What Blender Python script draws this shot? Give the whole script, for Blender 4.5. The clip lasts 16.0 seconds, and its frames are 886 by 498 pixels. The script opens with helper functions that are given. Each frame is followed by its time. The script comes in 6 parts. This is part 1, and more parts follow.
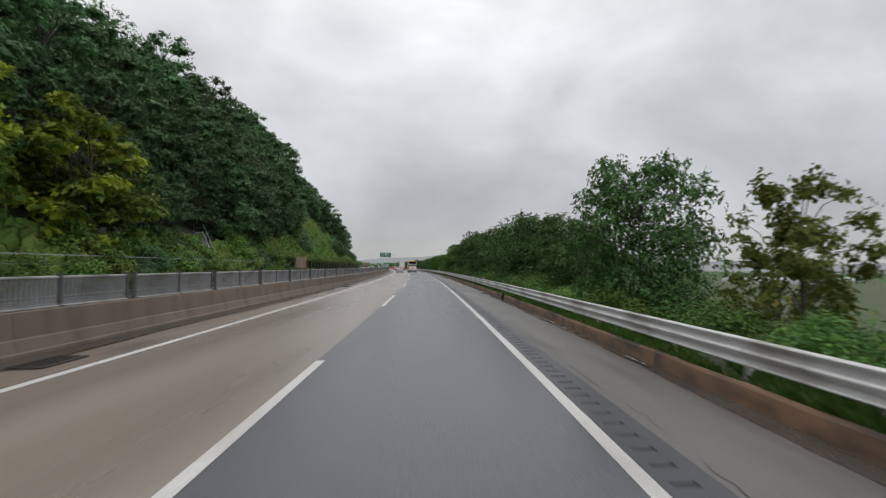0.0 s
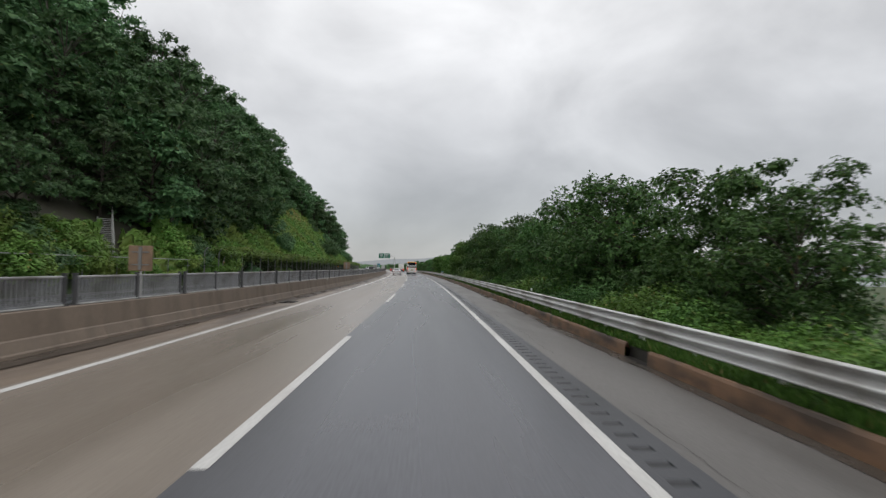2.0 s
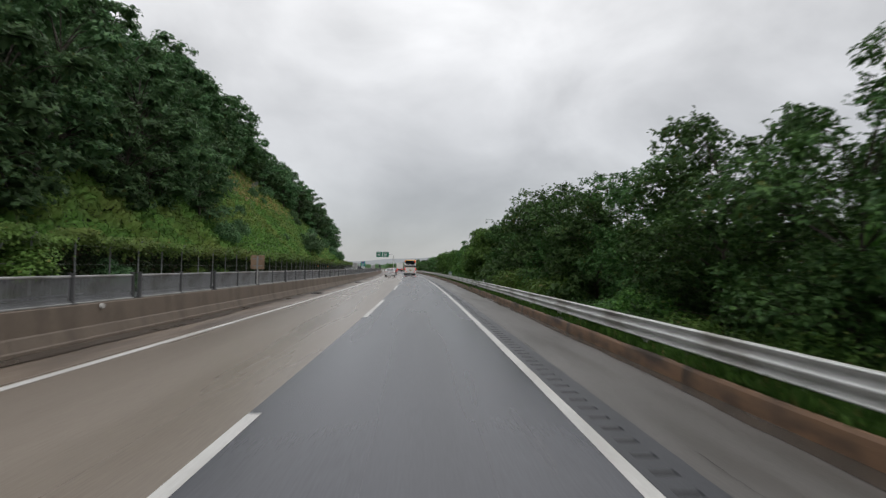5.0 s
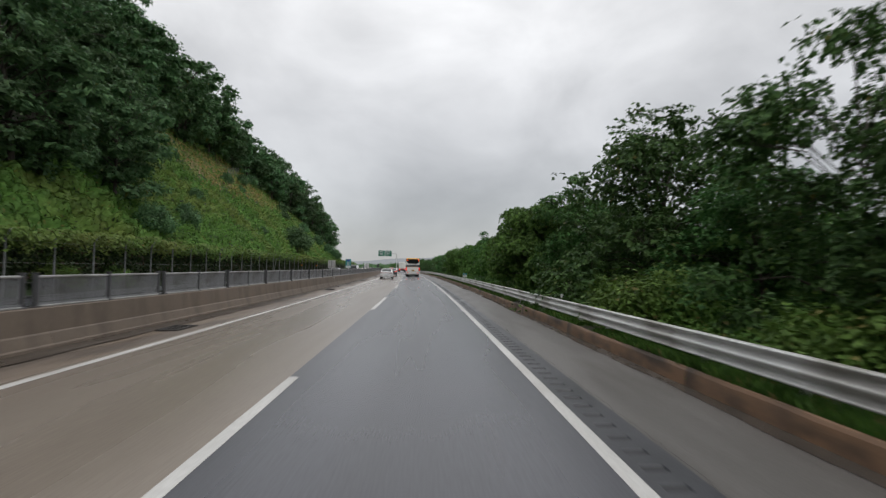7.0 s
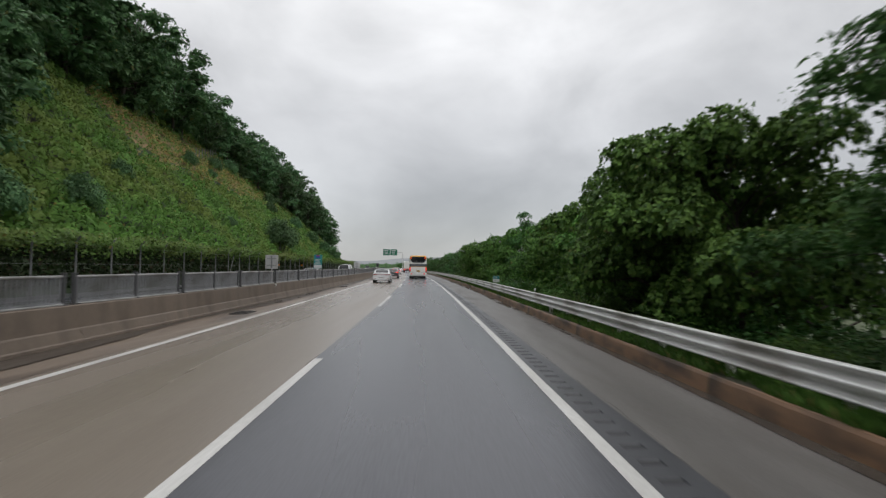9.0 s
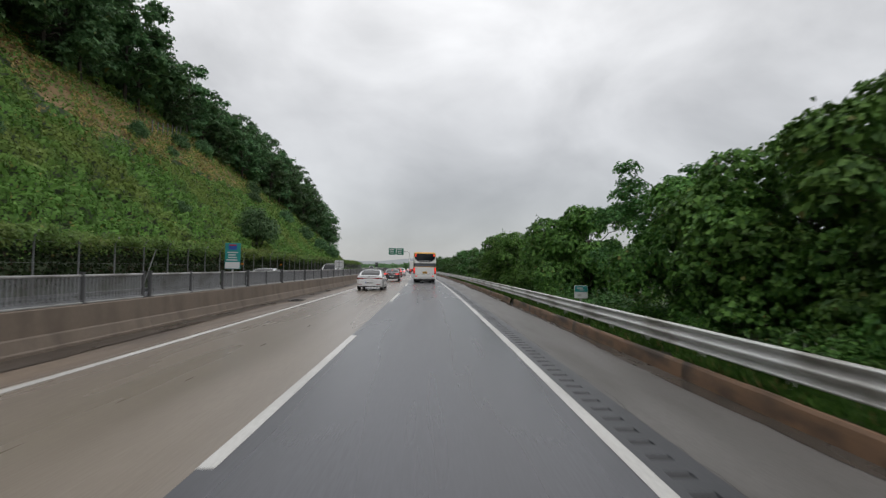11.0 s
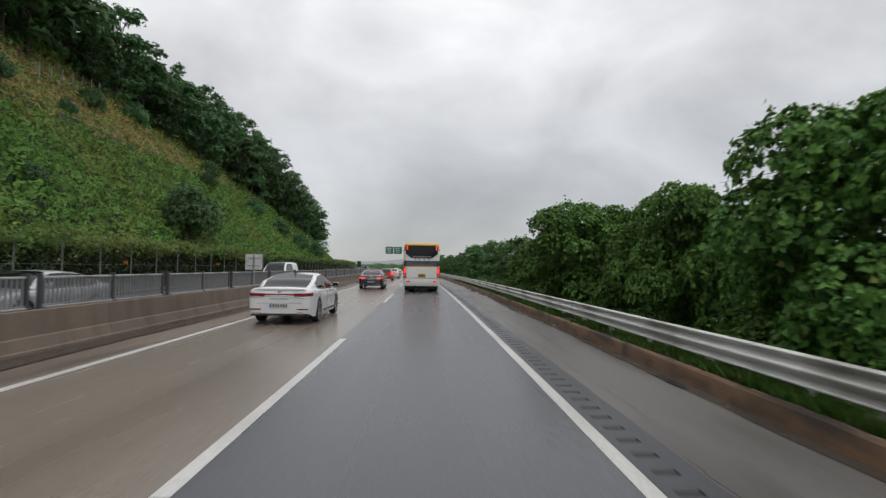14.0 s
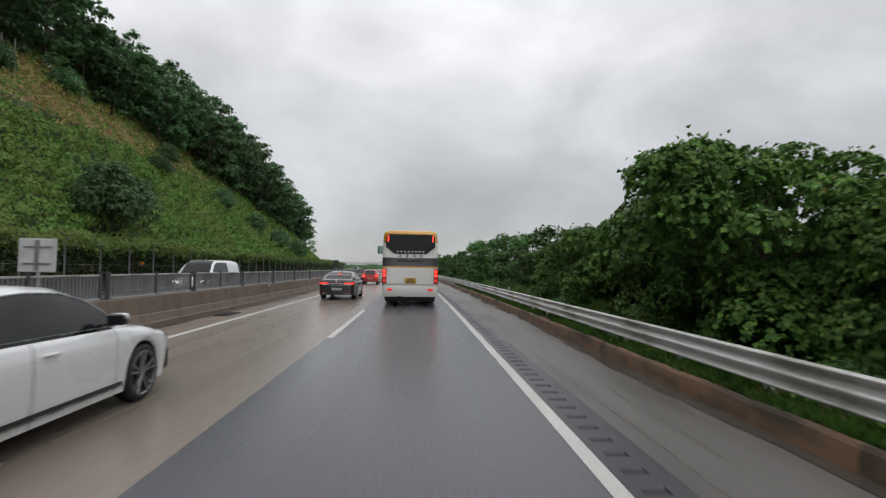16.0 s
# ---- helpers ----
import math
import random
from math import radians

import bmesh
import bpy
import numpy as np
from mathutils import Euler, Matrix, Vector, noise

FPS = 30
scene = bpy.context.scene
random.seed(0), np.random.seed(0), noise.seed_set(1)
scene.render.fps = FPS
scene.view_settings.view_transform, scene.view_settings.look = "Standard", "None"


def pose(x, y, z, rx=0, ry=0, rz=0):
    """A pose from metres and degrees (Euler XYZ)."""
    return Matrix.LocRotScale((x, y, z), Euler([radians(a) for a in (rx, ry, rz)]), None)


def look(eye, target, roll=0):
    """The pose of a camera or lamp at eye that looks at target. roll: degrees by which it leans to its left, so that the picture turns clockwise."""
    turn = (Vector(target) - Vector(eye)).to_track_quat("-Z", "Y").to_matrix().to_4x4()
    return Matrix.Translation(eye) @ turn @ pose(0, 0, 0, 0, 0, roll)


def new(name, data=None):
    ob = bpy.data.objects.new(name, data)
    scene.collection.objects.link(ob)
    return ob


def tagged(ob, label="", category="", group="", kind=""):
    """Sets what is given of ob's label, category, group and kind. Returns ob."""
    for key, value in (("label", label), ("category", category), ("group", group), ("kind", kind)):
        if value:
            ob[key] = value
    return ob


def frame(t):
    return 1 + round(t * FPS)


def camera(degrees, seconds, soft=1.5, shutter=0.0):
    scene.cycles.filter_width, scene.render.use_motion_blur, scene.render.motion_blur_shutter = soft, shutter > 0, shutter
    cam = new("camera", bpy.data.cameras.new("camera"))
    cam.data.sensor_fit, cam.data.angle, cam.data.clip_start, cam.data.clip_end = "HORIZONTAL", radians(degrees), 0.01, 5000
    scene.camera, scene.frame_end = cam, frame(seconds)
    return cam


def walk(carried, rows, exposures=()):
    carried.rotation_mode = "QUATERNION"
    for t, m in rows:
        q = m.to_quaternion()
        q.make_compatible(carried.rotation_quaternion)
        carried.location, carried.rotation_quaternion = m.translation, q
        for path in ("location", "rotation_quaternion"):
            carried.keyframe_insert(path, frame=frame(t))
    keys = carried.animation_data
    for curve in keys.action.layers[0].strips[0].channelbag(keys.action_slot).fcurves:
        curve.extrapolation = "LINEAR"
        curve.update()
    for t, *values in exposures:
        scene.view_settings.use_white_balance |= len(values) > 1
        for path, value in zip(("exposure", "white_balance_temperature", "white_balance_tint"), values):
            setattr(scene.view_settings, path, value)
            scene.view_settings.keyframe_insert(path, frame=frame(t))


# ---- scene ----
# ---- camera and its way ----
cam = camera(83.4, 16.0, soft=1.35, shutter=0.35)
RADIUS, EYE = 2065.0, 1.67  # the road bends gently to the left


def heading(s):
    return s / RADIUS


def at(s, off, z=0.0):
    """A place s metres along the road, off metres to the right of the driven lane's middle."""
    a = heading(s)
    return Vector((-RADIUS * (1 - math.cos(a)) + off * math.cos(a), RADIUS * math.sin(a) + off * math.sin(a), z))


def stand(s, off, z=0.0, turn=0.0):
    """The pose of a thing on the road whose front (+y) points along it."""
    return Matrix.Translation(at(s, off, z)) @ Matrix.Rotation(heading(s) + radians(turn), 4, "Z")


ROWS = [  # seconds, metres along the road, metres right of the lane's middle, yaw from the road, pitch, roll
    (0.0, -0.63, 0.10, -1.35, 2.04, -0.60),
    (0.5, 3.60, 0.05, -1.47, 2.16, -0.71),
    (1.0, 8.00, 0.04, -1.42, 2.20, -0.80),
    (2.0, 16.03, 0.05, -1.68, 2.24, -0.84),
    (3.0, 24.1, 0.08, -1.83, 2.26, -0.78),
    (4.0, 33.3, 0.09, -2.06, 2.20, -0.70),
    (6.5, 55.98, 0.08, -2.18, 2.19, -0.93),
    (7.0, 60.6, 0.11, -2.14, 2.18, -0.88),
    (8.0, 70.1, 0.13, -2.22, 2.12, -0.70),
    (9.0, 79.1, 0.12, -1.76, 2.14, -0.74),
    (10.0, 88.1, 0.06, -1.36, 2.13, -0.82),
    (12.5, 106.54, 0.03, -1.42, 2.24, -0.96),
    (13.0, 109.95, 0.06, -1.45, 2.24, -0.93),
    (14.0, 116.54, 0.09, -1.78, 2.18, -0.76),
    (14.5, 119.72, 0.12, -1.88, 2.15, -0.74),
    (15.0, 122.80, 0.14, -2.05, 2.20, -0.76),
    (15.5, 125.55, 0.19, -2.22, 2.25, -0.85),
    (16.0, 128.29, 0.26, -2.70, 2.30, -0.89),
]
walk(cam, [(t, Matrix.Translation(at(s, u, EYE)) @ pose(0, 0, 0, 90 + p, r, math.degrees(heading(s)) + psi)) for t, s, u, psi, p, r in ROWS])

# ---- overcast sky, weak wide sun ----
world = bpy.data.worlds.new("world")
scene.world = world
world.use_nodes = True
wn, wl = world.node_tree.nodes, world.node_tree.links
wn.clear()
SUN_UP, SUN_TURN = radians(55), radians(200)
w_out, w_bg = wn.new("ShaderNodeOutputWorld"), wn.new("ShaderNodeBackground")
sky = wn.new("ShaderNodeTexSky")
sky.sky_type, sky.sun_disc, sky.sun_elevation, sky.sun_rotation = "NISHITA", False, SUN_UP, SUN_TURN
w_co, w_sep = wn.new("ShaderNodeTexCoord"), wn.new("ShaderNodeSeparateXYZ")
wl.new(w_co.outputs["Generated"], w_sep.inputs[0])
w_map = wn.new("ShaderNodeMapping")
w_map.inputs["Scale"].default_value = (1.0, 1.0, 1.6)
wl.new(w_co.outputs["Generated"], w_map.inputs[0])
w_noise = wn.new("ShaderNodeTexNoise")
w_noise.inputs["Scale"].default_value, w_noise.inputs["Detail"].default_value, w_noise.inputs["Roughness"].default_value = 2.7, 6.0, 0.5
w_noise.inputs["Distortion"].default_value = 0.3
wl.new(w_map.outputs[0], w_noise.inputs["Vector"])
w_cloud = wn.new("ShaderNodeMapRange")
w_cloud.inputs[1].default_value, w_cloud.inputs[2].default_value, w_cloud.inputs[3].default_value, w_cloud.inputs[4].default_value = 0.33, 0.69, 0.80, 1.28
wl.new(w_noise.outputs["Fac"], w_cloud.inputs[0])
w_ramp = wn.new("ShaderNodeValToRGB")  # grey layer: dull over the horizon, brighter higher up
els = w_ramp.color_ramp.elements
els[0].position, els[0].color = 0.0, (0.375, 0.38, 0.385, 1)
els[1].position, els[1].color = 0.5, (0.76, 0.76, 0.765, 1)
for p_, c_ in ((0.12, (0.42, 0.425, 0.432, 1)), (0.28, (0.58, 0.583, 0.592, 1)), (0.95, (1.0, 1.0, 1.01, 1))):
    e_ = els.new(p_)
    e_.color = c_
wl.new(w_sep.outputs["Z"], w_ramp.inputs[0])
w_mul = wn.new("ShaderNodeMix")
w_mul.data_type, w_mul.blend_type = "RGBA", "MULTIPLY"
w_mul.inputs[0].default_value = 1.0
wl.new(w_ramp.outputs[0], w_mul.inputs[6])
wl.new(w_cloud.outputs[0], w_mul.inputs[7])
w_thin = wn.new("ShaderNodeMix")
w_thin.data_type, w_thin.blend_type = "RGBA", "ADD"
w_thin.inputs[0].default_value = 0.012
wl.new(w_mul.outputs[2], w_thin.inputs[6])
wl.new(sky.outputs[0], w_thin.inputs[7])
wl.new(w_thin.outputs[2], w_bg.inputs[0])
w_bg.inputs[1].default_value = 1.0
wl.new(w_bg.outputs[0], w_out.inputs[0])
sun = new("sun", bpy.data.lights.new("sun", "SUN"))
sun.data.energy, sun.data.angle, sun.data.color = 0.3, radians(40), (1.0, 0.97, 0.93)
sun.matrix_world = look((0, 0, 50), (0 + 30 * math.sin(SUN_TURN), 0 - 30 * math.cos(SUN_TURN), 50 - 30 * math.tan(SUN_UP)))
scene.view_settings.exposure = 0.13


# ---- materials ----
def tree_of(name):
    m = bpy.data.materials.new(name)
    m.use_nodes = True
    return m, m.node_tree.nodes, m.node_tree.links, m.node_tree.nodes["Principled BSDF"]


def surface(name, c1, c2, scale=4.0, rough=(0.4, 0.6), bump=0.0, metal=0.0, stretch=(1, 1, 1), fine=60.0, uv=False, stain=None, stain_scale=0.5, spec=0.5, vary=0.0, stain_at=(0.5, 0.7), coat=0.0):
    """Two-scale varied paint, stone or metal: c1 and c2 blend by broad noise, fine grain on top, stains of a third colour."""
    m, n, l, b = tree_of(name)
    co = n.new("ShaderNodeTexCoord")
    mp = n.new("ShaderNodeMapping")
    mp.inputs["Scale"].default_value = stretch
    l.new(co.outputs["UV" if uv else "Object"], mp.inputs[0])

    def nz(sc, det=4.0):
        t = n.new("ShaderNodeTexNoise")
        t.inputs["Scale"].default_value, t.inputs["Detail"].default_value = sc, det
        l.new(mp.outputs[0], t.inputs["Vector"])
        return t

    def mix(f, a, c, kind="MIX"):
        k = n.new("ShaderNodeMix")
        k.data_type, k.blend_type = "RGBA", kind
        for sock, val in ((k.inputs[0], f), (k.inputs[6], a), (k.inputs[7], c)):
            if isinstance(val, (int, float)):
                sock.default_value = val
            elif isinstance(val, tuple):
                sock.default_value = (*val[:3], 1)
            else:
                l.new(val, sock)
        return k.outputs[2]

    def rng(x, a, b2, c, d):
        k = n.new("ShaderNodeMapRange")
        for i, v in enumerate((a, b2, c, d)):
            k.inputs[1 + i].default_value = v
        l.new(x, k.inputs[0])
        return k.outputs[0]

    broad, grain = nz(scale), nz(fine, 3.0)
    col = mix(rng(broad.outputs["Fac"], 0.32, 0.68, 0, 1), c1, c2)
    col = mix(rng(grain.outputs["Fac"], 0.3, 0.7, 0, 0.35), col, tuple(0.6 * v for v in c1))
    if stain:
        st = nz(stain_scale, 6.0)
        col = mix(rng(st.outputs["Fac"], stain_at[0], stain_at[1], 0, 0.85), col, stain)
    if vary:
        oi = n.new("ShaderNodeObjectInfo")
        hsv = n.new("ShaderNodeHueSaturation")
        l.new(rng(oi.outputs["Random"], 0, 1, 1 - vary, 1 + vary), hsv.inputs["Value"])
        l.new(col, hsv.inputs["Color"])
        col = hsv.outputs[0]
    l.new(col, b.inputs["Base Color"])
    l.new(rng(broad.outputs["Fac"], 0.3, 0.7, rough[0], rough[1]), b.inputs["Roughness"])
    b.inputs["Metallic"].default_value = metal
    b.inputs["Specular IOR Level"].default_value = spec
    b.inputs["Coat Weight"].default_value = coat
    b.inputs["Coat Roughness"].default_value = 0.06
    if bump:
        bp = n.new("ShaderNodeBump")
        bp.inputs["Strength"].default_value, bp.inputs["Distance"].default_value = bump, 0.01
        l.new(grain.outputs["Fac"], bp.inputs["Height"])
        l.new(bp.outputs[0], b.inputs["Normal"])
    return m


def foliage(name, dark, light, dry=None, dry_part=0.0, through_light=0.25, patch=None, patch_scale=0.13):
    """Leaves: each leaf its own tint, each plant its own, a part of them dry; thin enough to let light through."""
    m, n, l, b = tree_of(name)
    geo, oi = n.new("ShaderNodeNewGeometry"), n.new("ShaderNodeObjectInfo")
    ramp = n.new("ShaderNodeValToRGB")
    e = ramp.color_ramp.elements
    e[0].color, e[1].color = (*dark, 1), (*light, 1)
    if dry:
        e[1].position = 1 - dry_part
        k = e.new(min(0.999, 1 - dry_part + 0.02))
        k.color = (*dry, 1)
    l.new(geo.outputs["Random Per Island"], ramp.inputs[0])
    hsv = n.new("ShaderNodeHueSaturation")
    for sock, lo, hi in (("Value", 0.72, 1.3), ("Hue", 0.485, 0.515)):
        r = n.new("ShaderNodeMapRange")
        r.inputs[3].default_value, r.inputs[4].default_value = lo, hi
        l.new(oi.outputs["Random"], r.inputs[0])
        l.new(r.outputs[0], hsv.inputs[sock])
    co, nt = n.new("ShaderNodeTexCoord"), n.new("ShaderNodeTexNoise")
    nt.inputs["Scale"].default_value = 0.6
    l.new(co.outputs["Object"], nt.inputs["Vector"])
    mx = n.new("ShaderNodeMix")
    mx.data_type, mx.blend_type = "RGBA", "MULTIPLY"
    mr = n.new("ShaderNodeMapRange")
    mr.inputs[1].default_value, mr.inputs[2].default_value, mr.inputs[3].default_value, mr.inputs[4].default_value = 0.3, 0.7, 0.65, 1.25
    l.new(nt.outputs["Fac"], mr.inputs[0])
    mx.inputs[0].default_value = 1
    l.new(ramp.outputs[0], mx.inputs[6])
    l.new(mr.outputs[0], mx.inputs[7])
    col = mx.outputs[2]
    if patch:  # stretches of paler, thinner growth
        wide, edge, pm = n.new("ShaderNodeTexNoise"), n.new("ShaderNodeMapRange"), n.new("ShaderNodeMix")
        wide.inputs["Scale"].default_value, wide.inputs["Detail"].default_value = patch_scale, 4.0
        l.new(co.outputs["Object"], wide.inputs["Vector"])
        edge.inputs[1].default_value, edge.inputs[2].default_value, edge.inputs[4].default_value = 0.46, 0.64, 0.85
        l.new(wide.outputs["Fac"], edge.inputs[0])
        pm.data_type = "RGBA"
        l.new(edge.outputs[0], pm.inputs[0])
        l.new(col, pm.inputs[6])
        pm.inputs[7].default_value = (*patch, 1)
        col = pm.outputs[2]
    l.new(col, hsv.inputs["Color"])
    l.new(hsv.outputs[0], b.inputs["Base Color"])
    b.inputs["Roughness"].default_value = 0.48
    b.inputs["Specular IOR Level"].default_value = 0.14
    tr, ms = n.new("ShaderNodeBsdfTranslucent"), n.new("ShaderNodeMixShader")
    l.new(hsv.outputs[0], tr.inputs[0])
    ms.inputs[0].default_value = through_light
    l.new(b.outputs[0], ms.inputs[1])
    l.new(tr.outputs[0], ms.inputs[2])
    l.new(ms.outputs[0], n["Material Output"].inputs[0])
    return m


def glow(name, col, strength):
    m, n, l, b = tree_of(name)
    b.inputs["Base Color"].default_value = (*col, 1)
    b.inputs["Emission Color"].default_value = (*col, 1)
    b.inputs["Emission Strength"].default_value = strength
    b.inputs["Roughness"].default_value = 0.2
    return m


def glass(name, tint, rough=0.03):
    m, n, l, b = tree_of(name)
    b.inputs["Base Color"].default_value = (*tint, 1)
    b.inputs["Roughness"].default_value = rough
    b.inputs["Specular IOR Level"].default_value = 0.32
    return m


STRETCH = (1.0, 0.06, 1.0)
ASPHALT = surface("wet_asphalt", (0.070, 0.072, 0.085), (0.106, 0.108, 0.121), 0.55, (0.20, 0.36), 0.12, stretch=STRETCH, fine=45, uv=True, stain=(0.058, 0.058, 0.063), stain_scale=0.45, stain_at=(0.45, 0.7))
CONCRETE_LANE = surface("wet_brown_concrete_lane", (0.222, 0.186, 0.152), (0.282, 0.240, 0.200), 0.6, (0.20, 0.36), 0.14, stretch=STRETCH, fine=45, uv=True, stain=(0.165, 0.134, 0.106), stain_scale=0.5, stain_at=(0.5, 0.75))
SHOULDER = surface("damp_grey_shoulder", (0.118, 0.110, 0.103), (0.168, 0.158, 0.149), 1.2, (0.35, 0.55), 0.3, stretch=(1, 0.15, 1), fine=40, uv=True, stain=(0.078, 0.070, 0.062), stain_scale=0.9, stain_at=(0.53, 0.68))
GUTTER = surface("muddy_gutter", (0.235, 0.182, 0.138), (0.150, 0.118, 0.092), 1.2, (0.3, 0.55), 0.3, stretch=(1, 0.2, 1), fine=35, uv=True, stain=(0.085, 0.066, 0.052), stain_scale=0.9, stain_at=(0.5, 0.64))
RUMBLE = surface("dark_milled_asphalt", (0.048, 0.050, 0.057), (0.068, 0.070, 0.078), 2.0, (0.30, 0.48), 0.3, stretch=(1, 0.3, 1), fine=40, uv=True)
GROOVE = surface("wet_shaded_groove_bottom", (0.018, 0.018, 0.020), (0.026, 0.026, 0.028), 3.0, (0.45, 0.6), 0.4, fine=40, uv=True)
LINE = surface("worn_white_road_paint", (0.56, 0.55, 0.525), (0.68, 0.67, 0.645), 1.5, (0.35, 0.5), 0.2, stretch=(1, 0.3, 1), fine=30, uv=True, stain=(0.42, 0.40, 0.37), stain_scale=1.3, stain_at=(0.52, 0.75))
BARRIER = surface("stained_concrete", (0.170, 0.132, 0.100), (0.228, 0.180, 0.138), 0.8, (0.55, 0.8), 0.35, stretch=(1, 1, 0.3), fine=30, stain=(0.075, 0.058, 0.045), stain_scale=0.9, vary=0.10)
KERB = surface("rusty_brown_concrete_kerb", (0.27, 0.155, 0.090), (0.19, 0.120, 0.078), 1.2, (0.45, 0.65), 0.4, stretch=(1, 1, 2.5), fine=35, stain=(0.050, 0.040, 0.033), stain_scale=0.8, stain_at=(0.45, 0.62))
STEEL = surface("galvanised_steel", (0.68, 0.68, 0.665), (0.78, 0.78, 0.77), 2.0, (0.42, 0.56), 0.08, metal=0.45, fine=50, stain=(0.36, 0.34, 0.31), stain_scale=1.0, vary=0.06)
GREY_RAIL = surface("grey_painted_steel", (0.235, 0.240, 0.250), (0.300, 0.305, 0.315), 3.0, (0.4, 0.55), 0.1, metal=0.3, fine=60, stain=(0.14, 0.135, 0.13), stain_scale=1.2, vary=0.09)
POST_GREY = surface("weathered_fence_steel", (0.20, 0.205, 0.20), (0.28, 0.285, 0.28), 3.0, (0.5, 0.7), 0.1, metal=0.3, vary=0.1)
SOIL = surface("dark_soil", (0.045, 0.036, 0.025), (0.035, 0.045, 0.018), 0.35, (0.8, 0.95), 0.6, fine=8, stain=(0.025, 0.03, 0.012), stain_scale=0.12)
UNDERGROWTH = surface("matted_dark_undergrowth", (0.030, 0.055, 0.015), (0.042, 0.070, 0.019), 0.5, (0.7, 0.9), 0.8, fine=5, stain=(0.026, 0.030, 0.014), stain_scale=0.25)
# leaf litter with the wood's deep shade put into its colour
FOREST_FLOOR = surface("shade_dark_leaf_litter", (0.030, 0.028, 0.018), (0.045, 0.042, 0.024), 0.8, (0.7, 0.9), 0.8, fine=6, stain=(0.030, 0.045, 0.016), stain_scale=0.4)
BARE = surface("brown_bare_earth", (0.34, 0.22, 0.11), (0.24, 0.16, 0.08), 0.6, (0.8, 0.95), 0.6, fine=6, stain=(0.08, 0.08, 0.03), stain_scale=0.3)
FIELD = surface("green_field", (0.05, 0.075, 0.025), (0.08, 0.10, 0.04), 0.02, (0.8, 0.95), 0.3, fine=0.5, stain=(0.04, 0.055, 0.03), stain_scale=0.006)
BARK = surface("wet_bark", (0.045, 0.035, 0.027), (0.075, 0.06, 0.045), 3.0, (0.6, 0.8), 0.6, stretch=(1, 1, 0.2), fine=20)
LEAF = foliage("tree_leaves", (0.046, 0.112, 0.036), (0.120, 0.236, 0.070), (0.20, 0.19, 0.05), 0.02, 0.22)
LEAF_HILL = foliage("hill_tree_leaves", (0.070, 0.148, 0.068), (0.150, 0.262, 0.110), (0.18, 0.18, 0.05), 0.015, 0.28)
LEAF_YELLOW = foliage("yellow_green_leaves", (0.07, 0.14, 0.030), (0.16, 0.26, 0.05), (0.36, 0.34, 0.06), 0.02, 0.4, (0.52, 0.60, 0.06), 0.5)
LEAF_OLIVE = foliage("olive_leaves", (0.085, 0.125, 0.028), (0.19, 0.22, 0.05), (0.26, 0.21, 0.06), 0.05, 0.35)
VINE = foliage("vine_leaves", (0.090, 0.178, 0.036), (0.168, 0.290, 0.062), (0.27, 0.25, 0.08), 0.04, 0.25)
VINE_SLOPE = foliage("slope_vine_leaves", (0.122, 0.250, 0.054), (0.168, 0.300, 0.068), (0.27, 0.23, 0.07), 0.03, 0.15, patch=(0.215, 0.270, 0.070))
SHADE_LEAF = foliage("shade_vine_leaves", (0.022, 0.042, 0.016), (0.055, 0.095, 0.030), (0.09, 0.07, 0.04), 0.15, 0.15)
DRY = foliage("dry_grass", (0.30, 0.215, 0.085), (0.42, 0.310, 0.125), (0.20, 0.11, 0.06), 0.12, 0.2)
VINE_TREE = foliage("broad_vine_leaves", (0.047, 0.115, 0.029), (0.168, 0.312, 0.067), (0.20, 0.18, 0.06), 0.02, 0.22)
GRASS = foliage("grass_blades", (0.038, 0.084, 0.016), (0.092, 0.165, 0.034), (0.18, 0.15, 0.06), 0.05, 0.35)


# ---- mesh helpers ----
def mesh_from(name, verts, faces, mat=None, smooth=False, uvs=None):
    me = bpy.data.meshes.new(name)
    me.from_pydata([tuple(v) for v in verts], [], faces)
    if uvs is not None:
        lay = me.uv_layers.new(name="UVMap")
        idx = np.empty(len(me.loops), dtype=np.int32)
        me.loops.foreach_get("vertex_index", idx)
        lay.data.foreach_set("uv", np.asarray(uvs, dtype=np.float32)[idx].ravel())
    if smooth:
        me.polygons.foreach_set("use_smooth", [True] * len(me.polygons))
    if mat:
        me.materials.append(mat)
    me.update()
    return me


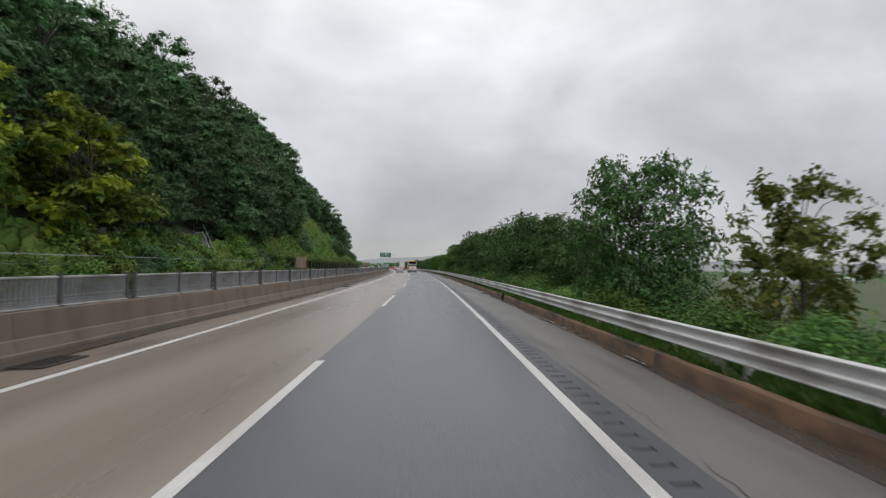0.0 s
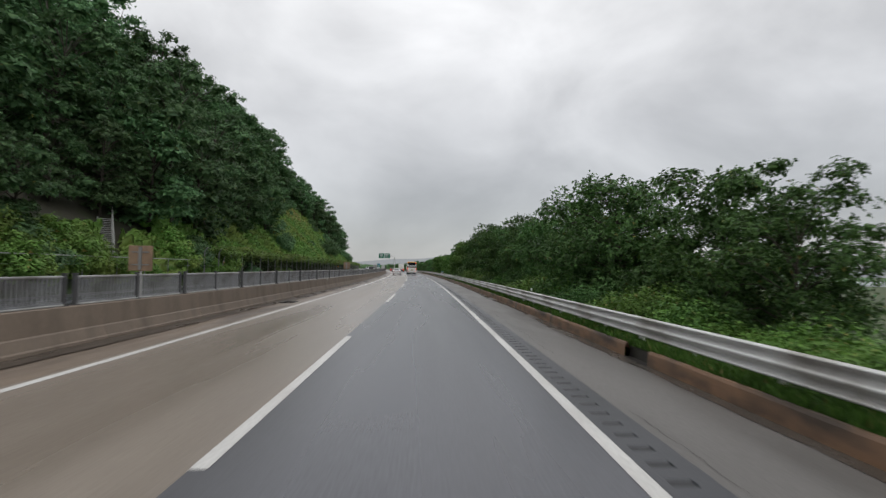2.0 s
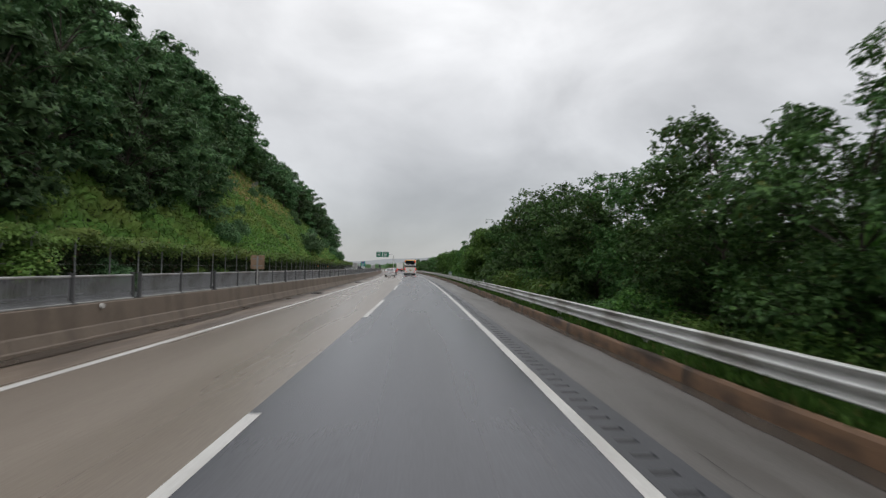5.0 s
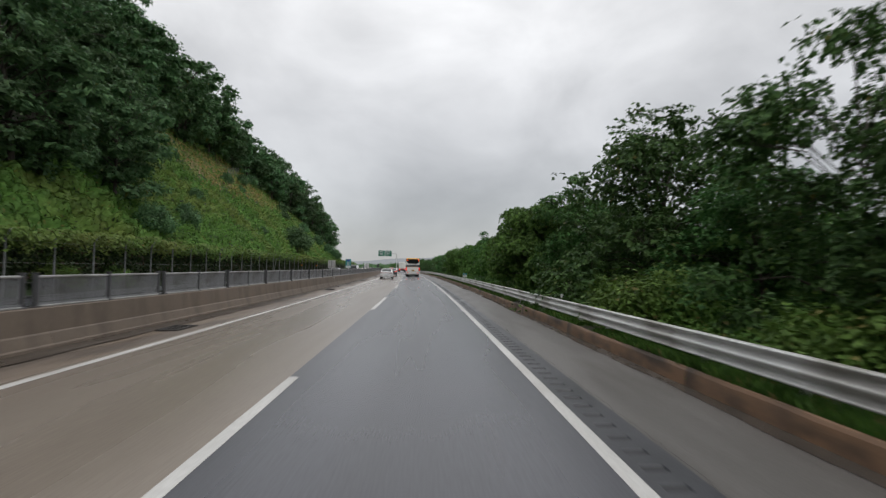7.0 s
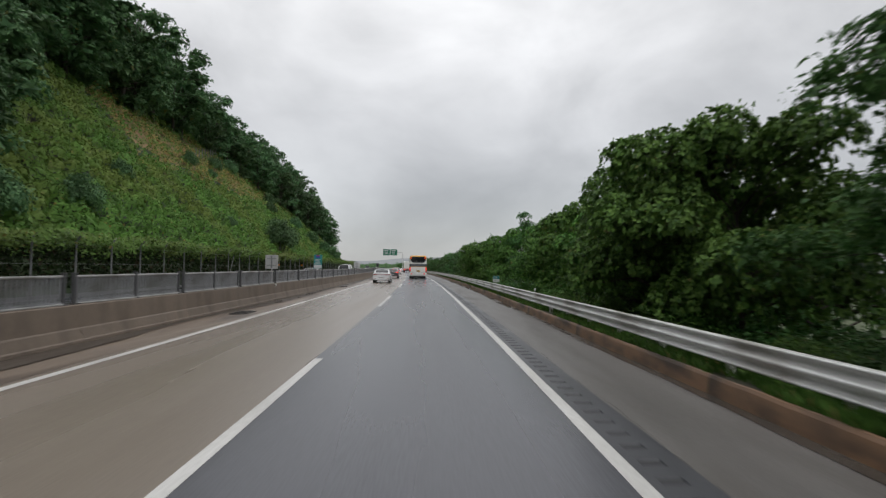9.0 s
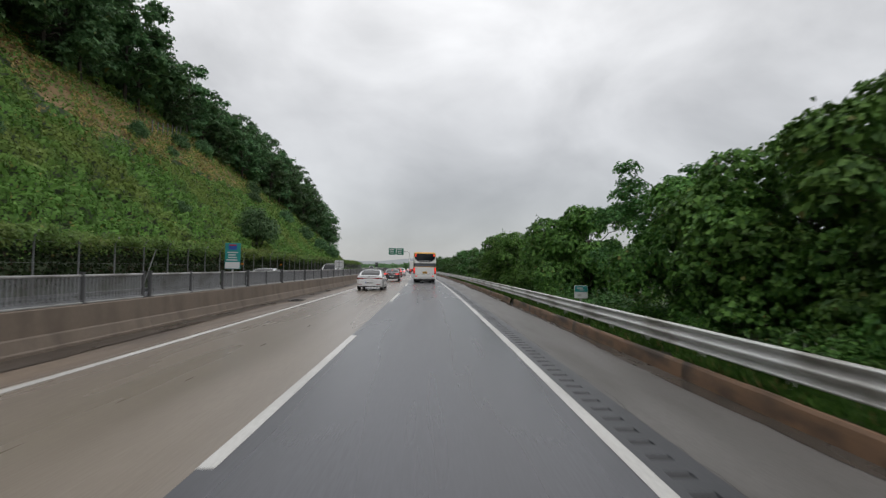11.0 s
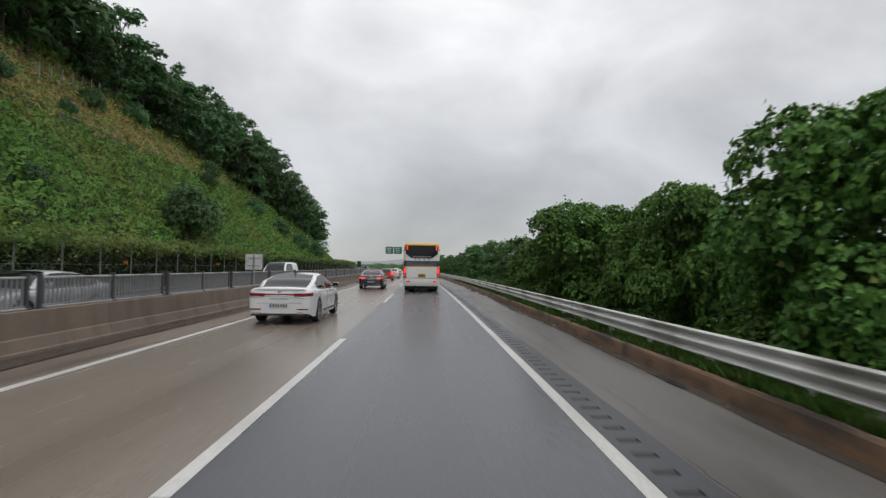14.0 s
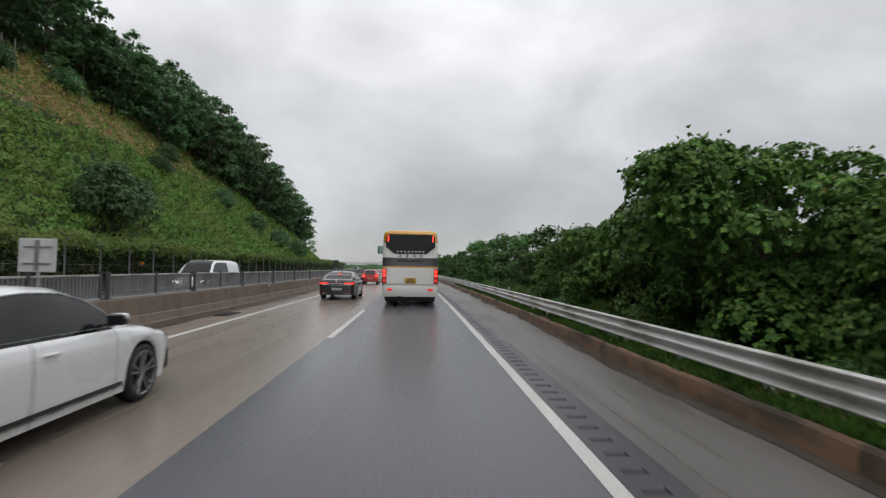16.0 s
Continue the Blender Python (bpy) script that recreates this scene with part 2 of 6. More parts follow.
class Shape:
    """Collects solid pieces into one mesh."""

    def __init__(self):
        self.v, self.f = [], []

    def add(self, verts, faces):
        k = len(self.v)
        self.v += [tuple(p) for p in verts]
        self.f += [tuple(i + k for i in face) for face in faces]
        return self

    def box(self, c, size, m=None, ch=0.0):
        """A block with chamfered edges; m turns it."""
        hx, hy, hz = (0.5 * d for d in size)
        if ch <= 0:
            vs = [(sx * hx, sy * hy, sz * hz) for sx in (-1, 1) for sy in (-1, 1) for sz in (-1, 1)]
            fs = [(0, 1, 3, 2), (4, 6, 7, 5), (0, 4, 5, 1), (2, 3, 7, 6), (0, 2, 6, 4), (1, 5, 7, 3)]
        else:
            c_ = min(ch, 0.45 * min(size))
            bm = bmesh.new()
            bmesh.ops.create_cube(bm, size=1.0, matrix=Matrix.Diagonal((*size, 1)))
            bmesh.ops.bevel(bm, geom=bm.edges[:], offset=c_, segments=1 if c_ < 0.03 else 2, affect="EDGES", profile=0.5)
            vs = [p.co.copy() for p in bm.verts]
            bm.verts.index_update()
            fs = [tuple(q.index for q in face.verts) for face in bm.faces]
            bm.free()
        off = Vector(c)
        vs = [((m @ Vector(p)) if m else Vector(p)) + off for p in vs]
        return self.add(vs, fs)

    def tube(self, pts, radii, sides=8, cap=True):
        """A tapering tube along points."""
        pts = [Vector(p) for p in pts]
        vs, fs = [], []
        for i, p in enumerate(pts):
            d = (pts[min(i + 1, len(pts) - 1)] - pts[max(i - 1, 0)]).normalized()
            a = d.orthogonal().normalized()
            b = d.cross(a)
            r = radii[i] if isinstance(radii, (list, tuple)) else radii
            for k in range(sides):
                th = 2 * math.pi * k / sides
                vs.append(p + (a * math.cos(th) + b * math.sin(th)) * r)
        for i in range(len(pts) - 1):
            for k in range(sides):
                k2 = (k + 1) % sides
                fs.append((i * sides + k, i * sides + k2, (i + 1) * sides + k2, (i + 1) * sides + k))
        if cap:
            fs.append(tuple(range(sides - 1, -1, -1)))
            fs.append(tuple((len(pts) - 1) * sides + k for k in range(sides)))
        return self.add(vs, fs)

    def grid(self, rows, close=False):
        """A skin through rows of points."""
        n = len(rows[0])
        vs = [p for r in rows for p in r]
        fs = []
        for i in range(len(rows) - 1):
            for k in range(n if close else n - 1):
                k2 = (k + 1) % n
                fs.append((i * n + k, i * n + k2, (i + 1) * n + k2, (i + 1) * n + k))
        return self.add(vs, fs)

    def prism(self, outline, y0, y1):
        """An outline in x, z pulled from y0 to y1."""
        n = len(outline)
        vs = [(x, y0, z) for x, z in outline] + [(x, y1, z) for x, z in outline]
        fs = [tuple(range(n)), tuple(range(2 * n - 1, n - 1, -1))] + [(i, n + i, n + (i + 1) % n, (i + 1) % n) for i in range(n)]
        return self.add(vs, fs)

    def mesh(self, name, mat, smooth=False):
        me = mesh_from(name, self.v, self.f, mat)
        bm = bmesh.new()
        bm.from_mesh(me)
        bmesh.ops.recalc_face_normals(bm, faces=bm.faces)
        bm.to_mesh(me)
        bm.free()
        if smooth:
            me.polygons.foreach_set("use_smooth", [True] * len(me.polygons))
            me.set_sharp_from_angle(angle=radians(38))
        return me


def part(name, me, parent, m=None, label=""):
    """One mesh object under a thing or a part."""
    ob = new(name, me)
    ob.parent = parent
    if m is not None:
        ob.matrix_basis = m
    return tagged(ob, label)


def thing(name, m, label, category, group="", kind=""):
    """An Empty at a thing's base; its parts hang under it."""
    ob = new(name)
    ob.matrix_basis = m
    ob.empty_display_size = 0.2
    return tagged(ob, label, category, group, kind)


def sweep(name, profile, s0, s1, step, mat, smooth=False, wobble=None, origin=None):
    """A profile of (off, z) pulled along the road; uv in metres across and along."""
    n = max(1, int(round((s1 - s0) / step)))
    inv = origin.inverted() if origin is not None else None
    vs, uvs, fs = [], [], []
    run = [0.0]
    for (a, b), (c, d) in zip(profile, profile[1:]):
        run.append(run[-1] + math.hypot(c - a, d - b))
    for i in range(n + 1):
        s = s0 + (s1 - s0) * i / n
        for k, (off, z) in enumerate(profile):
            dz = wobble(s, off) if wobble else 0.0
            p = at(s, off, z + dz)
            vs.append(inv @ p if inv else p)
            uvs.append((profile[0][0] + run[k], s))
    w = len(profile)
    for i in range(n):
        for k in range(w - 1):
            fs.append((i * w + k, i * w + k + 1, (i + 1) * w + k + 1, (i + 1) * w + k))
    return mesh_from(name, vs, fs, mat, smooth, uvs)


# ---- road, kerb, barrier ----
S0, S1 = -40.0, 560.0
KERB_OFF, RAIL_OFF, WALL_OFF = 4.04, 4.30, -7.35


def setting(name, me, label, category="", group=""):
    return tagged(new(name, me), label, category, group, "structure")


LANE_EDGE = -1.87
lane_steps = [(LANE_EDGE + (1.97 - LANE_EDGE) * i / 4, 0.0) for i in range(5)]
setting("road", sweep("road", lane_steps, S0, S1, 6, ASPHALT), "wet dark grey asphalt driving lane of the motorway", "road")
setting("road_inner_lane", sweep("road_inner_lane", [(-5.62 + i * (LANE_EDGE + 5.62) / 4, 0.0) for i in range(5)], S0, S1, 6, CONCRETE_LANE), "wet brownish concrete overtaking lane of the motorway", "road")
setting("gutter", sweep("gutter", [(-7.14, -0.02), (-6.6, -0.035), (-6.1, -0.02), (-5.62, 0.0)], S0, S1, 4, GUTTER), "muddy wet gutter strip beside the median barrier", "gutter")
setting("pavement", sweep("pavement", [(2.28, 0.0), (3.0, -0.01), (3.6, -0.025), (KERB_OFF + 0.05, -0.03)], S0, S1, 4, SHOULDER), "damp grey hard shoulder with dark stains", "shoulder")
setting("road_opposite", sweep("road_opposite", [(-19.4, -0.02), (-17, -0.01), (-12.5, 0.0), (-8.0, 0.0)], S0, S1, 6, ASPHALT), "wet asphalt carriageway of the oncoming traffic", "road")

# lane lines
def flat_line(name, off, width, s0, s1, label):
    n = max(1, int((s1 - s0) / 5))
    return setting(name, sweep(name, [(off - width / 2, 0.004), (off + width / 2, 0.004)], s0, s1, (s1 - s0) / n, LINE), label, "road marking", "road lines")


flat_line("edge_line_outer", 1.805, 0.158, S0, S1, "worn white solid edge line on wet asphalt")
flat_line("edge_line_inner", -5.43, 0.16, S0, S1, "worn white solid edge line beside the gutter")
flat_line("edge_line_opposite", -9.3, 0.16, S0, S1, "white solid edge line of the oncoming carriageway")
for k in range(-2, 26):
    tagged(new("lane_dash", sweep("lane_dash", [(-1.875, 0.004), (-1.725, 0.004)], 0.21 + 20 * k - (1.1 if k == 3 else 0), 8.21 + 20 * k, 4, LINE)),
           "white painted dash of the broken lane line", "road marking", "lane dashes")

# rumble strip: a dark smooth band with short dents milled across its inner half
vs, fs, uvs = [], [], []
COLS = (1.89, 1.975, 1.985, 2.19, 2.20, 2.38)
s = S0
while s < 330:
    for a, b, z in ((s, s + 0.235, 0.004), (s + 0.25, s + 0.365, -0.014)):
        for q in (a, b):
            for off in COLS:
                edge = 0.012 * noise.noise(Vector((q * 3.0, 0, 7))) if off > 2.3 else 0.0
                vs.append(at(q, off + edge, z if off in COLS[2:4] else 0.004))
                uvs.append((off, q))
    s += 0.38
n = len(vs) // 6
for i in range(n - 1):
    for k in range(5):
        fs.append((i * 6 + k, i * 6 + k + 1, (i + 1) * 6 + k + 1, (i + 1) * 6 + k))
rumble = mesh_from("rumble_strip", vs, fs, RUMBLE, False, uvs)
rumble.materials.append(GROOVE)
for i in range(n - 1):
    if i % 4 == 2:  # a dent's bottom, coloured dark for wet and for the shade of its depth
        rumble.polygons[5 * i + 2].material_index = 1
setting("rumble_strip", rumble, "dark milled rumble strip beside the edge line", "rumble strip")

# kerb, verge and embankment
kerb = thing("kerb", Matrix.Identity(4), "rust-brown concrete kerb broken by drain outlets along the shoulder", "kerb", kind="structure")
KERB_PROFILE = [(KERB_OFF - 0.03, -0.05), (KERB_OFF - 0.015, 0.125), (KERB_OFF - 0.005, 0.20), (KERB_OFF + 0.015, 0.240), (KERB_OFF + 0.05, 0.246), (KERB_OFF + 0.075, 0.12)]
OUTLETS = (25.4, 119.9)  # gaps that let the water off the shoulder
a = S0
while a < 420:
    b = a + 6.0
    for gap in OUTLETS:
        if a < gap - 0.5 < b:
            b = gap - 0.5
        elif abs(a - (gap - 0.5)) < 1e-6:
            a = gap + 0.5
            b = a + 6.0
    m = stand(a, KERB_OFF)
    stone = sweep("kerb_stone", KERB_PROFILE, a + 0.004, b - 0.004, 0.5, KERB, wobble=lambda q, o: 0.02 * noise.noise(Vector((q * 0.7, o, 0))) + 0.012 * noise.noise(Vector((q * 2.3, o * 9, 4))), origin=m)
    part("kerb_stone", stone, kerb, m)
    a = b


OUTLET = surface("wet_outlet_shadow", (0.022, 0.020, 0.018), (0.035, 0.031, 0.027), 2.0, (0.25, 0.5), 0.3, fine=30)
for gap in OUTLETS:  # in each gap an added black board and chute floor paint its shadow
    m = stand(gap - 0.5, KERB_OFF)
    part("outlet_board", sweep("outlet_board", [(o + 0.10, z - 0.02) for o, z in KERB_PROFILE], gap - 0.5, gap + 0.5, 0.25, OUTLET, origin=m), kerb, m, "added black wet board painting the shadow in a drain outlet")
    part("outlet_chute", sweep("outlet_chute", [(KERB_OFF - 0.06, -0.02), (KERB_OFF + 0.12, -0.012)], gap - 0.5, gap + 0.5, 0.25, OUTLET), kerb)


def verge_z(q, o):
    return 0.10 * noise.noise(Vector((q * 0.35, o * 0.5, 3.0)))


setting("verge", sweep("verge", [(KERB_OFF + 0.07, 0.19), (4.6, 0.2), (5.6, 0.0), (7.0, -0.7), (9.0, -1.8), (12.0, -3.4), (16.0, -4.8), (24.0, -5.6)], S0, 430, 2.0, SOIL, True,
                        wobble=lambda q, o: verge_z(q, o) if o > 4.5 else 0.0), "dark earth embankment falling away behind the guardrail", "embankment")

# concrete median barrier: foot, sloping base, upright wall
wall = thing("median_barrier", Matrix.Identity(4), "stained brownish concrete median barrier between the carriageways", "barrier", kind="structure")
prof = [(-7.11, -0.05), (-7.12, 0.04), (-7.15, 0.07), (-7.21, 0.27), (-7.24, 0.30), (-7.27, 0.76), (-7.29, 0.78), (-7.56, 0.78), (-7.58, 0.76), (-7.62, 0.3), (-7.85, 0.0)]
for k in range(100):
    a = -30 + 4.8 * k
    m = stand(a, WALL_OFF)
    part("barrier_segment", sweep("barrier_segment", prof, a + 0.006, a + 4.794, 2.4, BARRIER, origin=m), wall, m)

# ---- railing on the barrier ----
railing = thing("barrier_railing", Matrix.Identity(4), "grey steel railing with close upright bars on the median barrier", "railing", kind="structure")
RP = 2.43


PL = RP - 0.28  # a panel's length: one of its ends stands off a doubled post


def panel_mesh(bars=True):
    g = Shape()
    g.box((0, PL / 2, 0.06), (0.045, PL, 0.04))
    for i in range(18 if bars else 0):
        g.box((0, (i + 0.5) * PL / 18, 0.33), (0.026, 0.052, 0.50))
    return g.mesh("railing_panel", GREY_RAIL)


def rail_post_mesh():
    g = Shape()
    g.box((0, 0, 0.33), (0.08, 0.08, 0.66), ch=0.01)
    g.box((0, 0, 0.012), (0.16, 0.16, 0.024))
    g.box((0, 0, 0.668), (0.10, 0.10, 0.02))
    return g.mesh("railing_post", POST_DARK)


POST_DARK = surface("dark_grey_painted_steel", (0.075, 0.076, 0.080), (0.105, 0.106, 0.110), 3.0, (0.4, 0.55), 0.1, metal=0.2, fine=60, stain=(0.06, 0.055, 0.05), stain_scale=1.2, vary=0.12)
pm, pm_open, pom = panel_mesh(), panel_mesh(False), rail_post_mesh()
bar_me = Shape().box((0, 0, 0.33), (0.026, 0.052, 0.50)).mesh("bar", GREY_RAIL)
RAIL_TOP = surface("weathered_pale_steel", (0.42, 0.42, 0.415), (0.52, 0.52, 0.51), 3.0, (0.4, 0.55), 0.1, metal=0.3, fine=60, stain=(0.22, 0.215, 0.20), stain_scale=1.2, vary=0.09)
top_me = Shape().box((0, PL / 2, 0.60), (0.055, PL, 0.05), ch=0.012).mesh("top_rail", RAIL_TOP)
foot_me = Shape().box((0.02, PL / 2, 0.022), (0.10, PL, 0.035), ch=0.008).mesh("foot_rail", RAIL_TOP)
for k in range(110):
    q = -19.44 + RP * k
    double = k % 2 == (1 if k < 55 else 0)
    near = 112 < q < 143
    pn = part("railing_panel", pm_open if near else pm, railing, stand(q + (0.22 if double else 0.06), -7.43, 0.78))
    part("top_rail", top_me, pn)
    part("foot_rail", foot_me, pn)
    for i in range(18 if near else 0):
        part("bar", bar_me, pn, Matrix.Translation((0, (i + 0.5) * PL / 18, 0)))
    for e in (-0.16, 0.16) if double else (0.0,):
        part("railing_post", pom, railing, stand(q + e, -7.43, 0.78))

# ---- guardrail: three-wave beams on posts ----
guard = thing("guardrail", Matrix.Identity(4), "galvanised steel corrugated guardrail on posts beside the shoulder", "guardrail", kind="structure")


def beam_profile():
    pts, z0, z1 = [], 0.405, 0.765
    for i in range(19):
        f = i / 18
        pts.append((RAIL_OFF - 0.035 + 0.050 * math.cos(2 * math.pi * 2 * f + math.pi) * (1 if 0 < i < 18 else 0.2), z0 + (z1 - z0) * f))
    back = [(o + 0.006, z) for o, z in reversed(pts)]
    return [(RAIL_OFF - 0.02, 0.402)] + pts + [(RAIL_OFF + 0.012, 0.772), (RAIL_OFF + 0.012, 0.76)] + back


bp = beam_profile()
g = Shape()
g.tube([(0, 0, -0.9), (0, 0, 0.70)], 0.062, 12)
gp = g.mesh("guardrail_post", STEEL, True)
g = Shape()
g.box((-0.045, 0, 0.58), (0.09, 0.09, 0.26), ch=0.012)
gb = g.mesh("spacer_block", STEEL)
for k in range(66):
    a = -16 + 4.0 * k
    m = stand(a, RAIL_OFF)
    part("beam", sweep("beam", [(o - 0.003 * (k % 2), z) for o, z in bp], a, a + 4.12, 2.06, STEEL, True, origin=m), guard, m)
    for e in (0.06, 2.06):
        po = part("guardrail_post", gp, guard, stand(a + e, RAIL_OFF + 0.14))
        part("spacer_block", gb, po, Matrix.Translation((-0.03, 0, 0)))

# silt and standing water along the kerb
SILT = surface("dark_wet_silt", (0.056, 0.049, 0.041), (0.092, 0.080, 0.068), 1.4, (0.12, 0.35), 0.25, stretch=(1, 0.3, 1), fine=30, uv=True)
PUDDLE = surface("still_rain_water", (0.035, 0.034, 0.034), (0.045, 0.043, 0.042), 2.0, (0.02, 0.05), 0.0, uv=True)
vs, fs, uvs = [], [], []
n = 900
for i in range(n + 1):
    q = -10 + 0.25 * i
    wdt = 0.25 + 0.24 * noise.noise(Vector((q * 0.12, 0, 3))) + 0.06 * noise.noise(Vector((q * 0.8, 0, 8))) + 0.02 * noise.noise(Vector((q * 3.1, 0, 8)))
    for o in (KERB_OFF - max(0.06, wdt), KERB_OFF - 0.5 * max(0.06, wdt), KERB_OFF):
        vs.append(at(q, o, -0.0215))
        uvs.append((o, q))
for i in range(n):
    for k in range(2):
        fs.append((i * 3 + k, i * 3 + k + 1, (i + 1) * 3 + k + 1, (i + 1) * 3 + k))
setting("wet_silt", mesh_from("wet_silt", vs, fs, SILT, False, uvs), "dark wet silt washed along the kerb", "silt")
vs, uvs = [], []
for i in range(n + 1):  # the same along the barrier's foot
    q = -10 + 0.25 * i
    wdt = max(0.10, 0.52 + 0.50 * noise.noise(Vector((q * 0.10, 5, 3))) + 0.06 * noise.noise(Vector((q * 0.7, 5, 8))))
    for o in (-7.125, -7.125 + 0.5 * wdt, -7.125 + wdt):
        vs.append(at(q, o, -0.0155))
        uvs.append((o, q))
DIRT = surface("black_wet_road_dirt", (0.055, 0.044, 0.035), (0.090, 0.072, 0.057), 1.4, (0.2, 0.5), 0.25, stretch=(1, 0.3, 1), fine=30, uv=True)
setting("barrier_silt", mesh_from("barrier_silt", vs, fs, DIRT, False, uvs), "dark wet silt lying along the median barrier's foot", "silt")
for q, o, ln, wd in ((8.6, 3.93, 0.42, 0.055), (8.0, 3.90, 0.16, 0.05), (11.3, 3.92, 0.22, 0.05), (12.2, 3.93, 0.20, 0.05), (13.2, 3.92, 0.35, 0.05), (14.6, 3.96, 0.85, 0.075), (124.1, 3.84, 0.5, 0.07)):
    vs = [at(q, o, -0.012)]
    for k in range(28):
        a = 2 * math.pi * k / 28
        rr = 1 + 0.35 * noise.noise(Vector((math.cos(a) * 1.4, math.sin(a) * 1.4, q)))
        vs.append(at(q + ln * rr * math.sin(a), min(KERB_OFF - 0.01, o + wd * rr * math.cos(a)), -0.012))
    setting("puddle", mesh_from("puddle", vs, [(0, 1 + k, 1 + (k + 1) % 28) for k in range(28)], PUDDLE, False, [(p.x, p.y) for p in vs]), "shallow rain puddle on the shoulder beside the kerb", "puddle")

PALE_WATER = surface("pale_water_streak", (0.62, 0.62, 0.61), (0.42, 0.42, 0.41), 9.0, (0.15, 0.4), 0.5, fine=45, stain=(0.10, 0.095, 0.09), stain_scale=6.0, stain_at=(0.50, 0.60))
for q, o, ln, wd in ((8.7, 3.90, 0.30, 0.030), (8.15, 3.90, 0.10, 0.022), (13.3, 3.91, 0.26, 0.03), (14.95, 3.93, 0.62, 0.035), (14.0, 3.93, 0.10, 0.022), (111.9, 3.84, 0.11, 0.03), (111.63, 3.86, 0.07, 0.022), (111.4, 3.89, 0.10, 0.025)):
    vs = [at(q, o, -0.008)]
    for k in range(36):
        a = 2 * math.pi * k / 36
        rr = 1 + 0.5 * noise.noise(Vector((math.cos(a) * 2.2, math.sin(a) * 2.2, q)))
        vs.append(at(q + ln * rr * math.sin(a), o + wd * rr * math.cos(a), -0.008))
    setting("rain_foam", mesh_from("rain_foam", vs, [(0, 1 + k, 1 + (k + 1) % 36) for k in range(36)], PALE_WATER, False, [(p.x, p.y) for p in vs]), "pale streak on rainwater running along the kerb", "foam")

# cracks in the shoulder beside the rumble strip
CRACK = surface("open_crack", (0.02, 0.019, 0.018), (0.03, 0.028, 0.027), 4.0, (0.7, 0.9), 0.0, uv=True)
for q0, q1, o0, seed in ((1.0, 22.0, 2.50, 1), (26.0, 47.0, 2.62, 2), (52.0, 78.0, 2.42, 3), (82.0, 104.0, 2.40, 4), (106.0, 121.0, 2.44, 5), (122.0, 150.0, 2.60, 6), (127.0, 136.0, 3.0, 7)):
    vs, uvs = [], []
    n = int((q1 - q0) / 0.07)
    for i in range(n + 1):
        q = q0 + (q1 - q0) * i / n
        o = o0 + 0.10 * noise.noise(Vector((q * 0.5, seed, 0))) + 0.03 * noise.noise(Vector((q * 7.3, seed, 6))) + 0.045 * noise.noise(Vector((q * 3.3, seed, 5)))
        hw = max(0.0, 0.0020 + 0.0045 * noise.noise(Vector((q * 1.1, seed, 9))))
        for e in (-hw, hw):
            vs.append(at(q, o + e, 0.0035))
            uvs.append((o + e, q))
    setting("crack", mesh_from("crack", vs, [(2 * i, 2 * i + 1, 2 * i + 3, 2 * i + 2) for i in range(n)], CRACK, False, uvs), "fine dark crack running along the shoulder", "crack")

# round reflectors on the barrier wall
for q in (4.0, 54.2, 104.1, 154.2, 204.0):
    ob = thing("wall_reflector", stand(q, -7.25, 0.70), "small round white reflector on the barrier wall", "reflector", "wall reflectors")
    part("disc", Shape().tube([(0.0, 0, 0), (0.05, 0, 0)], [0.06, 0.055], 14).mesh("disc", LINE, True), ob)
    part("bracket", Shape().box((-0.01, 0, 0), (0.03, 0.05, 0.05)).mesh("bracket", STEEL), ob)

# ---- hill beyond the oncoming carriageway ----
def hill_z(q, off):
    d = (-20.9 if q > 70 else -19.9) - off  # metres into the slope
    if d < 0:
        return 0.0
    amp = 1.0 if q < 262 else max(0.0, 1 - (q - 262) / 52.0) ** 0.7
    z = 1.10 * min(d, 23.5) + 0.45 * max(0.0, min(d - 24, 40))
    z *= (0.35 + 0.65 * min(1, max(0, (q + 60) / 60))) * (1 - 0.30 * min(1, max(0, (78 - q) / 28)))
    return amp * z + 0.5 * noise.noise(Vector((q * 0.11, off * 0.13, 0))) * min(1, d / 3)


offs = [-19.4, -20.2, -21.5, -23, -25, -27.5, -30, -33, -36, -39, -42, -45, -50, -58, -70, -90]
vs, fs = [], []
qs = [-60 + 4 * i for i in range(118)]
for q in qs:
    for o in offs:
        vs.append(at(q, o, hill_z(q, o) - 0.02))
w = len(offs)
for i in range(len(qs) - 1):
    for k in range(w - 1):
        fs.append((i * w + k, (i + 1) * w + k, (i + 1) * w + k + 1, i * w + k + 1))
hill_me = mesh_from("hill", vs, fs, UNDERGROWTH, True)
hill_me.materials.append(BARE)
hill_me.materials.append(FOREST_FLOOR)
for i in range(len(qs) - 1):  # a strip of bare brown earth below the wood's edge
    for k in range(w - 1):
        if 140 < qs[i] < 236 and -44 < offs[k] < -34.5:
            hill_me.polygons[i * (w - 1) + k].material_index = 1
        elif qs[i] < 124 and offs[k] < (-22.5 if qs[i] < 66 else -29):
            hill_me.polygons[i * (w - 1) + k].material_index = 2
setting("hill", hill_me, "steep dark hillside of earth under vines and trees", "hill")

# flat land to the horizon, below the embankment
g = Shape()
rows = []
for y in (-1500, -300, -60, 100, 300, 600, 1200, 2500, 4200):
    rows.append([(x, y, -5.8 if x > -10 else -0.6) for x in (-4000, -1500, -500, -120, -40, -9, 22, 60, 200, 600, 1500, 4000)])
g.grid(rows)
gm = g.mesh("ground", FIELD)
setting("ground", gm, "flat green farmland reaching into the distance", "ground")


